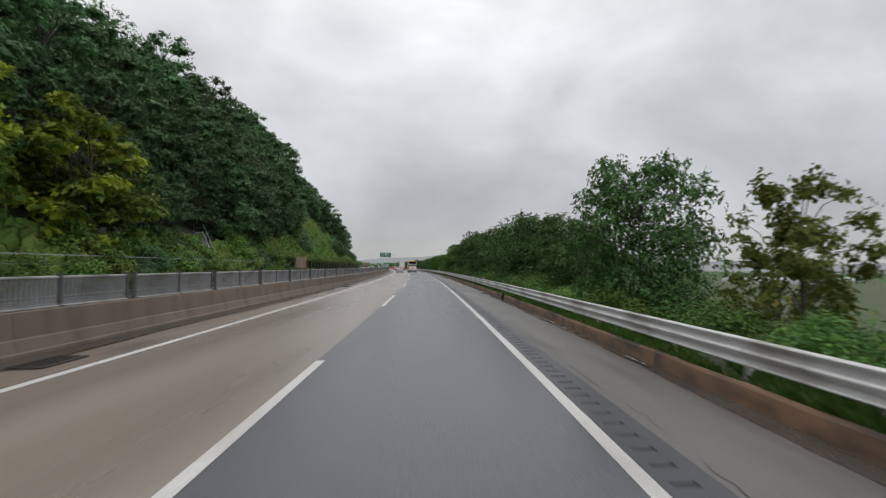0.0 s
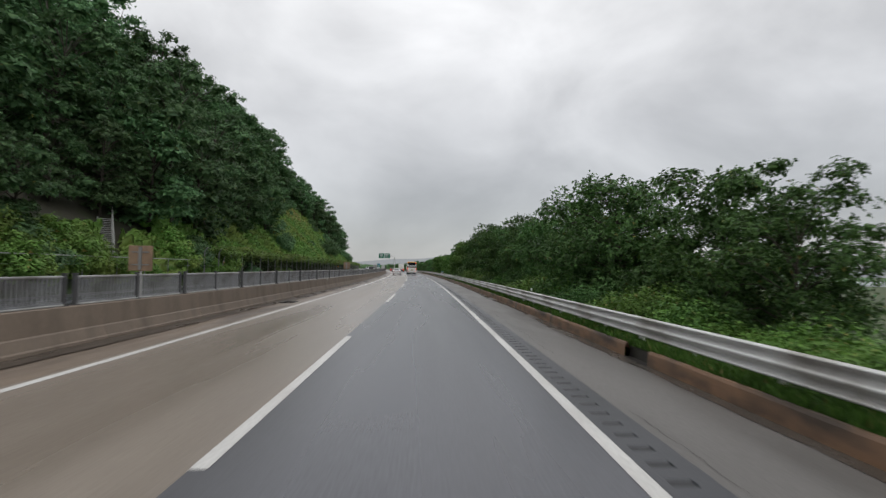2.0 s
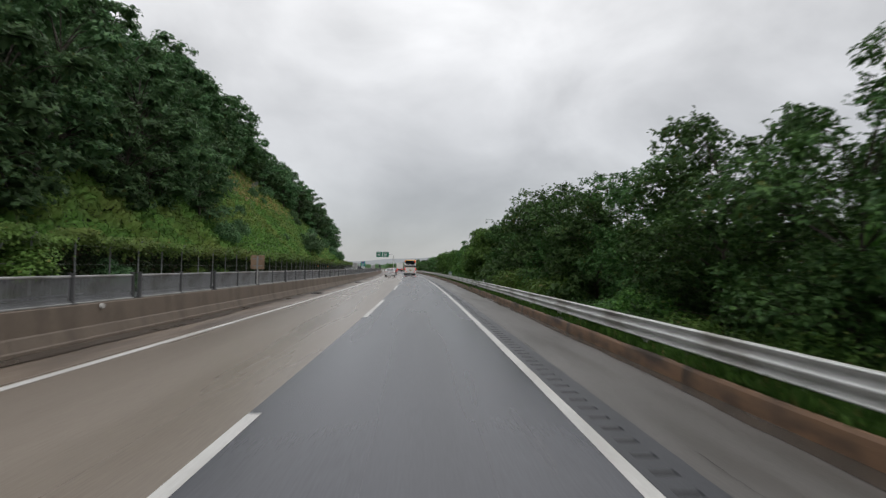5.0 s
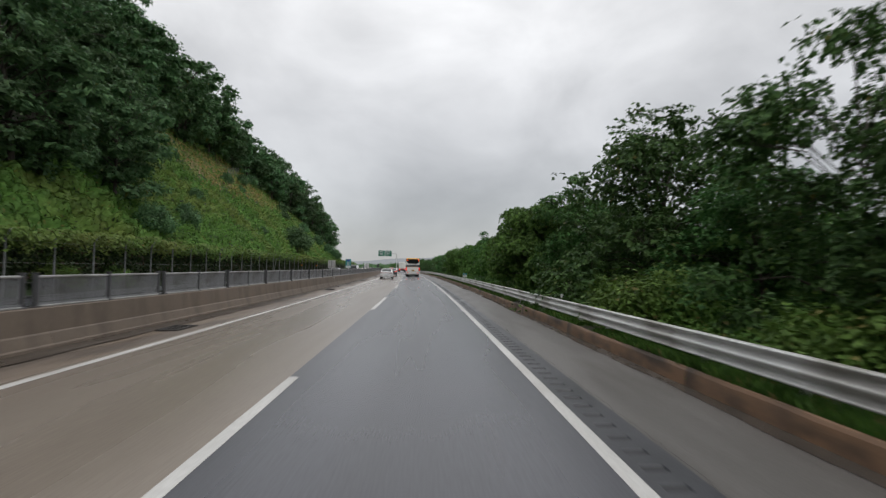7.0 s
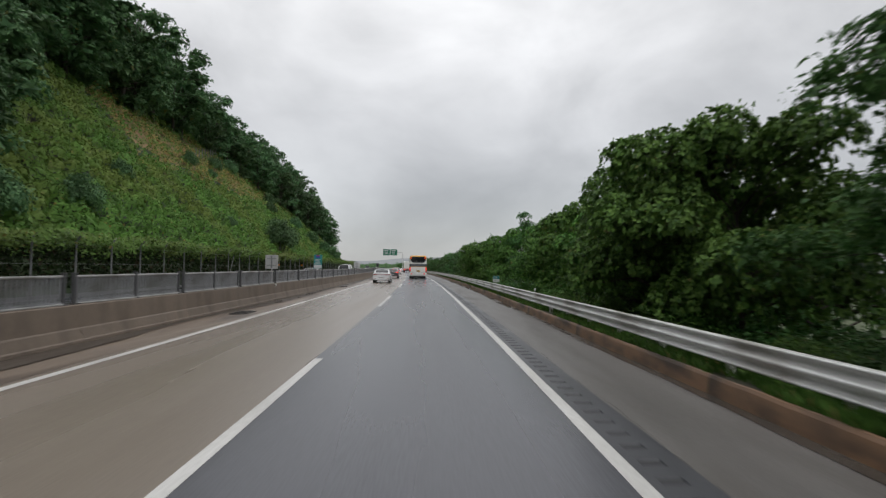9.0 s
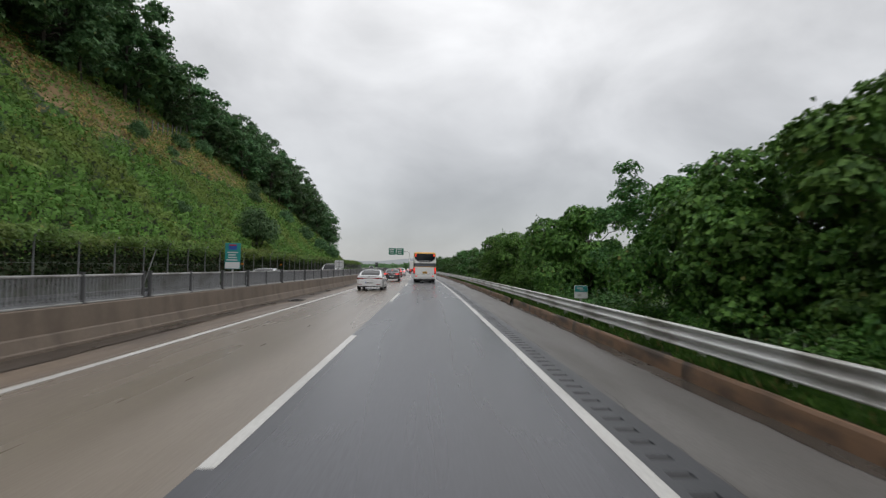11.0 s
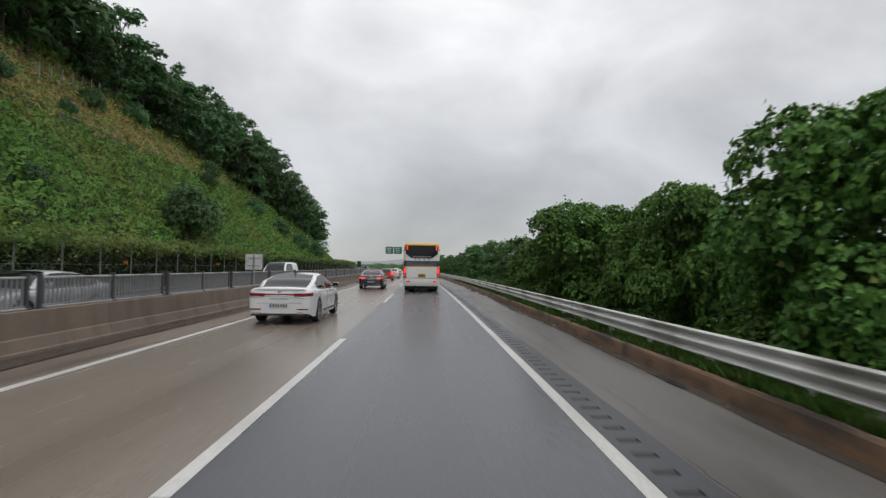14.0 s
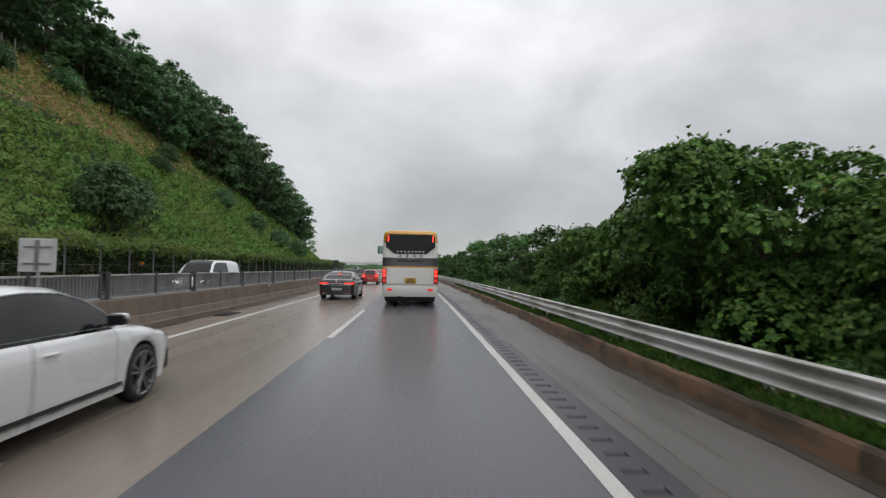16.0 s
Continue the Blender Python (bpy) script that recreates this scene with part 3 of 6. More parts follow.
# ---- leaves and trees ----
def leaf_arrays(centres, normals, sizes, rng, slim=0.55, fold=0.18, radiate=0.0, corners=4):
    """Leaves at the centres, each lying roughly across its normal: folded ones with four corners, or plain ones with three."""
    n = len(centres)
    up = normals / (np.linalg.norm(normals, axis=1, keepdims=True) + 1e-9)
    rand = rng.normal(size=(n, 3))
    a = np.cross(up, rand)
    a /= np.linalg.norm(a, axis=1, keepdims=True) + 1e-9
    b = np.cross(up, a)
    s = sizes[:, None]
    centres = centres + a * s * radiate
    if corners == 3:
        root, half = centres - a * s * 0.4, b * s * slim * 0.5
        return np.stack([root + half, centres + a * s * 0.6 - up * s * fold * 0.5, root - half], axis=1).reshape(-1, 3)
    base, tip = centres - a * s * 0.5, centres + a * s * 0.5 - up * s * fold
    l, r = centres + b * s * slim * 0.5 + up * s * fold * 0.6, centres - b * s * slim * 0.5 + up * s * fold * 0.6
    return np.stack([base, l, tip, r], axis=1).reshape(-1, 3)


def leaf_mesh(name, v, mat, corners=4):
    n = len(v) // corners
    me = bpy.data.meshes.new(name)
    me.vertices.add(len(v))
    me.vertices.foreach_set("co", v.astype(np.float32).ravel())
    base = corners * np.arange(n)[:, None]
    tris = corners - 2
    tri = np.concatenate([base + np.array([[0, k + 1, k + 2]]) for k in range(tris)], axis=1).reshape(-1)
    me.loops.add(3 * tris * n)
    me.loops.foreach_set("vertex_index", tri.astype(np.int32))
    me.polygons.add(tris * n)
    me.polygons.foreach_set("loop_start", np.arange(0, 3 * tris * n, 3, dtype=np.int32))
    me.update(calc_edges=True)
    me.materials.append(mat)
    return me


def make_tree(name, seed, height, spread, leaves, leaf, mat, clumps, trunk_r, low=0.3, open_=0.55, droop=0.2, upper=0.0, shoots=0.16, core=46, puff=0.85, slim=0.62, fat=1.0, waist=None, corners=4, heart=1.5, tiers=0.84):
    """Trunk, forking limbs and a crown of leaf clumps at the twigs' ends."""
    rng = np.random.default_rng(seed)
    g = Shape()
    lean = rng.normal(size=2) * 0.04 * height
    top = Vector((lean[0], lean[1], height * 0.72))
    trunk = [Vector((0, 0, -0.4)), Vector((lean[0] * 0.2, lean[1] * 0.2, height * 0.18)), Vector((lean[0] * 0.55, lean[1] * 0.55, height * 0.45)), top]
    g.tube(trunk, [trunk_r * 1.25, trunk_r, trunk_r * 0.65, trunk_r * 0.25], 7)
    cl = []
    for i in range(clumps):
        u = (i + rng.random()) / clumps
        zf = low + (0.92 - low) * u ** 0.9
        mid_h = waist or 0.40 + 0.45 * low
        wide = spread * math.sqrt(max(0.06, 1 - ((zf - mid_h) / (1.0 - mid_h if zf > mid_h else mid_h)) ** 2))
        ang = i * 2.399 + rng.normal() * 0.5
        rad = wide * (0.16 + 0.84 * rng.random() ** 0.6)
        c = Vector((rad * math.cos(ang) + lean[0] * zf, rad * math.sin(ang) + lean[1] * zf, height * zf + rng.normal() * 0.03 * height))
        cl.append((c, fat * spread * (0.17 + 0.20 * rng.random()) * (1.15 - 0.45 * zf)))
        f0 = min(0.95, max(0.12, (c.z / height - 0.18) / 0.75))
        st = trunk[1].lerp(top, f0)
        mid = st.lerp(c, 0.5) + Vector((0, 0, 0.05 * height))
        g.tube([st, mid, c], [trunk_r * 0.42 * (1 - 0.5 * f0), trunk_r * 0.22, trunk_r * 0.07], 5, False)
        for _ in range(2 if i % 2 == 0 else 0):
            t2 = c + Vector(rng.normal(size=3)).normalized() * cl[-1][1] * 0.8
            g.tube([c.lerp(mid, 0.3), t2], [trunk_r * 0.1, trunk_r * 0.04], 4, False)
    vol = np.array([r ** 2 for _, r in cl])
    share = np.maximum(8, (leaves * vol / vol.sum()).astype(int))
    cs, ns, sz = [], [], []
    for (c, r), k in zip(cl, share):
        d = rng.normal(size=(k, 3))
        d /= np.linalg.norm(d, axis=1, keepdims=True)
        if upper:
            flip = (d[:, 2] < -0.25) & (rng.random(k) < upper)
            d[:, 2] = np.where(flip, -d[:, 2], d[:, 2])
        rr = r * (open_ + (1.06 - open_) * rng.random((k, 1)) ** 0.6)
        squash = np.array([1.12, 1.12, tiers])
        grp = np.arange(k) // 6  # six leaves to a twig's end
        d, rr = d[grp * 6], rr[grp * 6]
        p = np.array(c) + d * rr * squash + rng.normal(size=(k, 3)) * leaf * 0.12
        sprigs = max(2, k // 60)  # shoots past the outline, with leaves along them
        n_s = int(k * shoots)
        if n_s:
            which = rng.integers(0, sprigs, n_s)
            base = rng.normal(size=(sprigs, 3)) + np.array([0, 0, 0.8])
            base /= np.linalg.norm(base, axis=1, keepdims=True)
            for b3 in base:
                g.tube([tuple(c), tuple(np.array(c) + b3 * r * 1.15 * squash)], [trunk_r * 0.07, trunk_r * 0.03], 3, False)
            reach = r * (0.8 + (0.15 + 0.5 * rng.random(sprigs))[which] * rng.random(n_s))
            p[:n_s] = np.array(c) + base[which] * reach[:, None] * squash + rng.normal(size=(n_s, 3)) * leaf * 0.45
        inner = min(k // 3, core)  # broad shaded leaves that fill the clump's heart
        if inner:
            p[-inner:] = np.array(c) + d[-inner:] * r * 0.55 * rng.random((inner, 1)) ** 0.5 * squash
        big = np.ones(k)
        if inner:
            big[-inner:] = max(1.0, min(0.42 * r / leaf, heart))
        sz.append(big)
        cs.append(p)
        nn = d * puff + np.array([0, 0, 1.15 - puff]) + (rng.normal(size=(k, 3)) * 0.28)[grp * 6] + rng.normal(size=(k, 3)) * 0.2
        ns.append(nn)
    cs, ns = np.concatenate(cs), np.concatenate(ns)
    cs[:, 2] -= droop * leaf * rng.random(len(cs))
    v = leaf_arrays(cs, ns, leaf * np.concatenate(sz) * (0.6 + 0.8 * rng.random(len(cs))), rng, slim, 0.2, 0.5, corners)
    return g.mesh("trunk", BARK, True), leaf_mesh("crown", v, mat, corners)


def plant(kind, meshes, m, label, group, category="tree"):
    ob = thing(kind, m, label, category, group)
    if meshes[0] is not None:
        part("trunk", meshes[0], ob)
    part("crown", meshes[1], ob)
    return ob



RNG = random.Random(7)
HILL = dict(low=0.10, open_=0.72, upper=0.92, puff=0.62, slim=0.8, corners=3, core=120, heart=2.2, tiers=0.62, fat=1.12, shoots=0.10)
hill_kinds = [make_tree("hill_tree", 10 + k, 11.0 + 1.3 * k, 3.9 + 0.25 * k, 10500, 0.27, LEAF_HILL, 34, 0.20, **HILL) for k in range(4)]
hill_far_kinds = [make_tree("hill_tree", 20 + k, 11.0 + 1.3 * k, 3.9 + 0.25 * k, 5000, 0.40, LEAF_HILL, 30, 0.20, **HILL) for k in range(4)]
yellow_kind = make_tree("hill_tree", 31, 9.0, 3.4, 8000, 0.26, LEAF_YELLOW, 28, 0.18, **HILL)


def trees_from(q):
    """How far from the road the wood begins along the hill."""
    if q < 62:
        return -22.6
    if q < 78:
        return -22.6 - 4.2 * (q - 62) / 16
    if q < 108:
        return -26.8
    if q < 124:
        return -26.8 - 10.7 * (q - 108) / 16
    if q < 215:
        return -37.5 - 5 * math.sin((q - 125) / 90 * math.pi)
    if q < 260:
        return -37.5 + 8 * (q - 215) / 45
    return -29.5


back_v = []
q, count = 8.0, 0
while q < 306:
    off = trees_from(q) - RNG.random() * 2.0
    row = 0
    while off > -58:
        jq, jo = q + RNG.uniform(-2, 2), off + RNG.uniform(-1.0, 1.0)
        sc = RNG.uniform(0.78, 1.12) * (0.62 if row == 0 and q < 62 else 1.0)
        if q > 285:
            sc *= 0.85
        elif q > 222:
            sc *= 1.16
        elif q > 175:
            sc *= 0.94
        elif q > 128:
            sc *= 1.2
        if 50.5 < jq < 59 and jo > -26.2:  # kept clear round the stairs
            off -= RNG.uniform(1.4, 2.0)
            continue
        yel = 23 < q < 42 and row == 0
        if yel:
            sc = RNG.uniform(0.95, 1.15)
        me2 = yellow_kind if yel else (hill_kinds if q < 165 else hill_far_kinds)[RNG.randrange(4)]
        m = Matrix.Translation(at(jq, jo, hill_z(jq, jo) - 0.3)) @ Matrix.Rotation(RNG.uniform(0, 6.28), 4, "Z") @ Matrix.Scale(sc, 4)
        if row < 4 and q < 285 and count < 230:
            count += 1
            plant("hill_tree", me2, m, "yellow-green leafy tree on the wooded hillside" if yel else "dense dark green tree on the wooded hillside", "hillside trees")
        else:
            co = np.empty(len(me2[1].vertices) * 3, dtype=np.float32)
            me2[1].vertices.foreach_get("co", co)
            a = np.array(m)
            back_v.append((co.reshape(-1, 3, 3)[::4].reshape(-1, 3) @ a[:3, :3].T) + a[:3, 3])
        off -= RNG.uniform(4.6, 6.8)
        row += 1
    q += RNG.uniform(4.4, 6.0)
tagged(new("woodland", leaf_mesh("woodland", np.concatenate(back_v), LEAF_HILL, 3)), "dark green wood covering the top of the hill", "woods", kind="stuff")

# ---- vines and brush over the slope ----
rng = np.random.default_rng(3)


def domes(x, y, seed):
    """Rounded cushions about one unit across, with sharp creases between them."""
    ix, iy = np.floor(x).astype(np.int64), np.floor(y).astype(np.int64)
    best = np.full(x.shape, 9.0)
    for dx in (-1, 0, 1):
        for dy in (-1, 0, 1):
            cx, cy = ix + dx, iy + dy
            h = np.sin(cx * 127.1 + cy * 311.7 + seed) * 43758.5453
            k = np.sin(cx * 269.5 + cy * 183.3 + seed) * 24634.6345
            px, py = cx + h - np.floor(h), cy + k - np.floor(k)
            best = np.minimum(best, (x - px) ** 2 + (y - py) ** 2)
    return np.maximum(0.0, 1 - best / 0.32)


def lumps(q, o):
    """Height of the vines' cushions over the slope, drawn out aslant where they hang down."""
    u, w = q + 0.45 * o, 1.49 * o - 0.25 * q
    warp = 0.5 * np.sin(0.7 * u + 0.9 * w) + 0.35 * np.sin(1.9 * u - 1.3 * w)
    return 0.85 * domes(u / 2.2 + 0.3 * warp, w / 1.3, 1.0) + 0.50 * domes(u / 1.2, w / 0.7 + 0.3 * warp, 5.0)


def slope_leaves(n, q0, q1, lo, hi, size, thick, seed, keep=None):
    r = np.random.default_rng(seed)
    q, u = r.uniform(q0, q1, n), r.random(n)
    lo_, hi_ = np.array([lo(a) for a in q]), np.array([hi(a) for a in q])
    o = lo_ + (hi_ - lo_) * u
    if keep:
        ok = np.array([keep(a, b, r) for a, b in zip(q, o)])
        q, o = q[ok], o[ok]
    n = len(q)
    lift = lumps(q, o)
    ok = r.random(n) < 0.30 + 1.6 * lift  # few leaves down in the creases
    q, o, lift = q[ok], o[ok], lift[ok]
    n = len(q)
    dq, do = (lumps(q + 0.08, o) - lift) / 0.08, (lumps(q, o - 0.06) - lift) / 0.09
    h = thick * lift * (0.86 + 0.14 * r.random(n)) + 0.05
    base = np.array([at(a, b, hill_z(a, b)) for a, b in zip(q, o)])
    out, along, rise = np.array([0.74, 0, 0.67]), np.array([0, 1.0, 0]), np.array([-0.67, 0, 0.74])
    cs = base + np.array([0.52, 0, 0.85]) * h[:, None]
    ns = out - thick * 1.1 * (dq[:, None] * along + do[:, None] * rise) + np.array([0, 0, 0.35]) + r.normal(size=(n, 3)) * 0.14
    return leaf_arrays(cs, ns, size * r.uniform(0.6, 1.5, n), r, 0.9, 0.12, 0.0, 3)


def off_bare(q, o, r):
    edge = 140 < q < 240 and -44 < o < -34.5 + 0.022 * (190 - q) - 2.5 * noise.noise(Vector((q * 0.2, 0, 5)))
    if 51 < q < 59 and abs(o + 22.3 + 0.647 * (q - 52.3)) < 0.85:
        return False
    return (not edge) or r.random() < 0.16


v = slope_leaves(700000, 14, 235, lambda q: -22.6 if q > 66 else -20.3, lambda q: trees_from(q) - (2.0 if q < 62 else 4.5), 0.20, 1.0, 5, off_bare)
tagged(new("dry_slope_grass", leaf_mesh("dry_slope_grass", slope_leaves(42000, 138, 240, lambda q: -32.4, lambda q: -44.5, 0.24, 0.6, 15, lambda q, o, r: noise.noise(Vector((q * 0.16, o * 0.35, 2))) > -0.12), DRY, 3)), "reddish brown dry grass on bare slope earth", "grass", kind="stuff")
tagged(new("hillside_vines", leaf_mesh("hillside_vines", v, VINE_SLOPE, 3)), "bright green vines covering the steep slope", "vines", kind="stuff")
v = slope_leaves(60000, 235, 312, lambda q: -20.6, lambda q: trees_from(q) - 3, 0.38, 1.0, 6)
tagged(new("far_hillside_vines", leaf_mesh("far_hillside_vines", v, VINE_SLOPE, 3)), "green vines covering the far end of the slope", "vines", kind="stuff")


def make_bush(seed, height, spread, leaves, leaf, mat, clumps, stems=7):
    """A low bush: stems from the ground and overlapping leaf clumps."""
    r = np.random.default_rng(seed)
    g = Shape()
    cs, ns = [], []
    for i in range(clumps):
        ang, rad = i * 2.399, spread * math.sqrt((i + 0.5) / clumps)
        h = height * (1 - 0.55 * (rad / spread) ** 2) * r.uniform(0.45, 0.86)
        c = np.array([rad * math.cos(ang), rad * math.sin(ang), h])
        cr = spread * r.uniform(0.24, 0.42)
        if i % max(1, clumps // stems) == 0:
            g.tube([(c[0] * 0.15, c[1] * 0.15, -0.3), (c[0] * 0.5, c[1] * 0.5, h * 0.6), tuple(c)], [0.035, 0.022, 0.008], 5, False)
        k = leaves // clumps
        d = r.normal(size=(k, 3))
        d /= np.linalg.norm(d, axis=1, keepdims=True)
        p = c + d * cr * (0.6 + 0.5 * r.random((k, 1))) * np.array([1.1, 1.1, 0.8])
        stray = r.random(k) < 0.08
        p[stray] += d[stray] * cr * 0.4
        p[:, 2] = np.maximum(p[:, 2], 0.02)
        cs.append(p)
        ns.append(d * 0.7 + np.array([0, 0, 0.7]) + r.normal(size=(k, 3)) * 0.35)
    cs, ns = np.concatenate(cs), np.concatenate(ns)
    v = leaf_arrays(cs, ns, leaf * r.uniform(0.6, 1.4, len(cs)), r, 0.8, 0.15, 0.0, 3)
    return g.mesh("stem", BARK, True), leaf_mesh("foliage", v, mat, 3)


def bush(kind, meshes, m, label, group, category="bush"):
    ob = thing(kind, m, label, category, group)
    part("stem", meshes[0], ob)
    part("foliage", meshes[1], ob)
    return ob


def placed(q, off, z, sc, turn):
    return Matrix.Translation(at(q, off, z)) @ Matrix.Rotation(turn, 4, "Z") @ Matrix.Scale(sc, 4)


slope_bushes = [make_bush(80 + k, 3.6, 2.1, 5200, 0.21, (LEAF_HILL, LEAF_HILL, VINE_SLOPE)[k], 26) for k in range(3)]
for q, o, sc, k in ((170.5, -24.6, 1.65, 0), (181, -29, 0.55, 1), (152, -27, 0.5, 0), (196, -33, 0.8, 1), (203, -35.5, 0.9, 0), (214, -31, 1.0, 1), (222, -28, 1.05, 0), (230, -25.5, 1.1, 1), (241, -24, 1.2, 0),
                    (130, -30, 0.6, 1), (118, -26, 0.8, 0), (108, -24.5, 1.0, 1), (160, -36.5, 0.7, 0), (176, -38.5, 0.8, 1), (187, -39.5, 0.9, 0), (168.7, -36.2, 0.5, 0)):
    bush("slope_bush", slope_bushes[k], placed(q, o, hill_z(q, o) - 0.2, sc, q) @ Matrix.Diagonal((0.84, 0.84, 1.18, 1)), "dark leafy bush standing on the vine-covered slope", "slope bushes")
q = 14.0
while q < 100:  # brush at the foot of the wood, behind the fence
    for o in (-21.0, -22.4):
        if (q < 70 and o > -22) or RNG.random() < 0.4:
            k = 2 if RNG.random() < 0.75 else 0
            qq, oo = q + RNG.uniform(-1, 1), o + RNG.uniform(-0.5, 0.5)
            if 51.5 < qq < 58.5 and oo < -21.6:
                continue
            bush("slope_bush", slope_bushes[k], placed(qq, oo, hill_z(qq, oo) - 0.3, RNG.uniform(0.55, 0.85) * (0.6 if 50 < qq < 59 else 1), q * 3), "bright green brush behind the roadside fence", "slope bushes")
    q += RNG.uniform(2.2, 3.4)

# ---- maintenance stairs climbing the slope aslant ----
foot, head = at(52.0, -22.3, hill_z(52.0, -22.3) + 0.25), at(57.3, -25.7, hill_z(57.3, -25.7) + 0.45)
stairs = thing("slope_stairs", Matrix.Translation(foot), "pale steel maintenance stairs climbing the wooded slope", "stairs")
run = head - foot
side = Vector((run.y, -run.x, 0)).normalized() * 0.48
for e in (-1, 1):
    g = Shape()
    g.tube([tuple(side * e - run * 0.04), tuple(side * e + run * 0.5), tuple(side * e + run * 1.02)], 0.075, 8)
    part("stringer", g.mesh("stringer", RAIL_TOP, True), stairs)
turn = Matrix.Rotation(math.atan2(run.y, run.x), 4, "Z")
tread_me = Shape().box((0, 0, 0), (0.27, 0.92, 0.04), ch=0.006).mesh("tread", RAIL_TOP)
for k in range(19):
    part("tread", tread_me, stairs, Matrix.Translation(run * ((k + 0.5) / 19) + Vector((0, 0, 0.04))) @ turn)
post_me = Shape().tube([(0, 0, -0.4), (0, 0, 1.0)], 0.03, 8).mesh("rail_post", RAIL_TOP, True)
for f in (0.02, 0.34, 0.67, 0.98):
    part("rail_post", post_me, stairs, Matrix.Translation(run * f + side))
part("handrail", Shape().tube([tuple(side + Vector((0, 0, 1.0))), tuple(side + run * 0.5 + Vector((0, 0, 1.0))), tuple(side + run + Vector((0, 0, 1.0)))], 0.03, 8).mesh("handrail", RAIL_TOP, True), stairs)

# ---- right side: trees, vine-covered mounds, brush ----
road_kinds = [make_tree("roadside_tree", 50 + k, 6.6 + 0.3 * k, 2.3 + 0.12 * k, 30000, 0.112, LEAF, 50, 0.07, low=0.08 if k % 2 else 0.12, open_=0.6, upper=0.7, fat=1.1, puff=0.6, tiers=0.7) for k in range(5)]
far_kinds = [make_tree("roadside_tree", 150 + k, 6.6 + 0.3 * k, 2.4, 7000, 0.22, LEAF, 34, 0.09, low=0.1, open_=0.5, upper=0.7, puff=0.6, corners=3, tiers=0.7) for k in range(3)]
thin_kind = make_tree("roadside_tree", 71, 5.2, 1.6, 5200, 0.115, LEAF_OLIVE, 30, 0.05, low=0.1, open_=0.3)
dark_kind = make_tree("roadside_tree", 72, 6.6, 2.9, 40000, 0.115, LEAF, 62, 0.09, low=0.05, open_=0.6, upper=0.7, fat=1.3, puff=0.6, tiers=0.7, shoots=0.2)
mound_kinds = [make_tree("vine_mound", 60 + k, 5.4, 2.7, 46000, 0.108, VINE_TREE, 34, 0.08, low=0.30, open_=0.80, upper=0.92, shoots=0.03, puff=0.68, slim=0.9, fat=1.22, waist=0.62, tiers=0.78) for k in range(3)]
back_kinds = [make_tree("vine_mound", 160 + k, 5.4, 2.7, 8000, 0.22, VINE_TREE, 30, 0.12, low=0.06, open_=0.6, upper=0.9, shoots=0.04, puff=0.7, corners=3) for k in range(2)]


def roadside(q, off, top, k):
    ground = -1.0 - 0.5 * (off - 7.4)
    kind_h = 6.6 + 0.3 * k
    kinds = road_kinds if q < 157 else far_kinds
    plant("roadside_tree", kinds[k % len(kinds)], placed(q, off, ground, (top - ground) / (kind_h * 1.06), RNG.uniform(0, 6.28)), "leafy green roadside tree behind the guardrail", "roadside trees")


plant("roadside_tree", thin_kind, placed(10.4, 8.6, -1.6, 1.15, 0.4), "thin yellowish young tree with sparse leaves", "roadside trees")
plant("roadside_tree", thin_kind, placed(12.6, 9.6, -2.0, 1.05, 2.4), "thin yellowish young tree with sparse leaves", "roadside trees")
for i, (q, off, top) in enumerate(((28.0, 9.0, 4.7), (31.4, 9.6, 5.9), (43.4, 9.6, 6.5), (48.2, 8.6, 5.9), (52.2, 8.8, 6.6), (56.4, 8.6, 6.7), (61.2, 9.0, 6.7),
                                   (66.0, 8.5, 6.2), (69.6, 8.7, 6.8), (73.4, 9.2, 5.6), (84.5, 9.3, 5.4))):
    roadside(q, off, top, (3, 0, 0, 1, 3, 2, 4, 0, 1, 3, 2)[i])
plant("roadside_tree", dark_kind, placed(38.6, 9.0, -1.8, 1.22, 4.4), "broad dense roadside tree behind the guardrail", "roadside trees")
plant("roadside_tree", dark_kind, placed(79.0, 9.0, -1.8, 1.40, 2.0), "tall dense roadside tree behind the guardrail", "roadside trees")
plant("roadside_tree", dark_kind, placed(17.6, 8.0, -1.4, 1.12, 0.6) @ Matrix.Diagonal((0.74, 0.74, 1, 1)), "dense dark green roadside tree with upswept branches", "roadside trees")


def mound(q, off, top, k, wide=1.0):
    ground = -1.0 - 0.5 * (off - 7.4)
    kinds = mound_kinds if off < 11 else back_kinds
    plant("vine_mound", kinds[k % len(kinds)], placed(q, off, ground, (top - ground) / 5.8, q * 1.7) @ Matrix.Diagonal((wide, wide, 1, 1)), "tree smothered in broad-leaved green vines", "vine mounds")


for i, (q, off, top, wide) in enumerate(((92.4, 8.8, 6.3, 0.74), (94.4, 7.9, 6.7, 0.76), (97.6, 9.6, 5.2, 0.8), (101.4, 9.0, 5.4, 0.8), (104.6, 9.1, 5.7, 0.85), (108.0, 8.9, 5.6, 0.85), (111.2, 9.1, 5.0, 0.8))):
    mound(q, off, top, i % 3, wide)
q = 38.0
while q < 166:  # darker second row
    if not (84 < q < 93 or 111 < q < 133):
        mound(q, RNG.uniform(11.6, 13.2), RNG.uniform(3.4, 4.8), RNG.randrange(3))
    q += RNG.uniform(3.8, 5.2)
airy_kind = make_tree("roadside_tree", 75, 7.0, 2.3, 17000, 0.112, LEAF, 30, 0.07, low=0.42, open_=0.6, upper=0.7, puff=0.6, tiers=0.7)
plant("roadside_tree", airy_kind, placed(86.8, 8.8, -1.7, 1.18, 2.0), "slender roadside tree with an open leafy crown", "roadside trees")
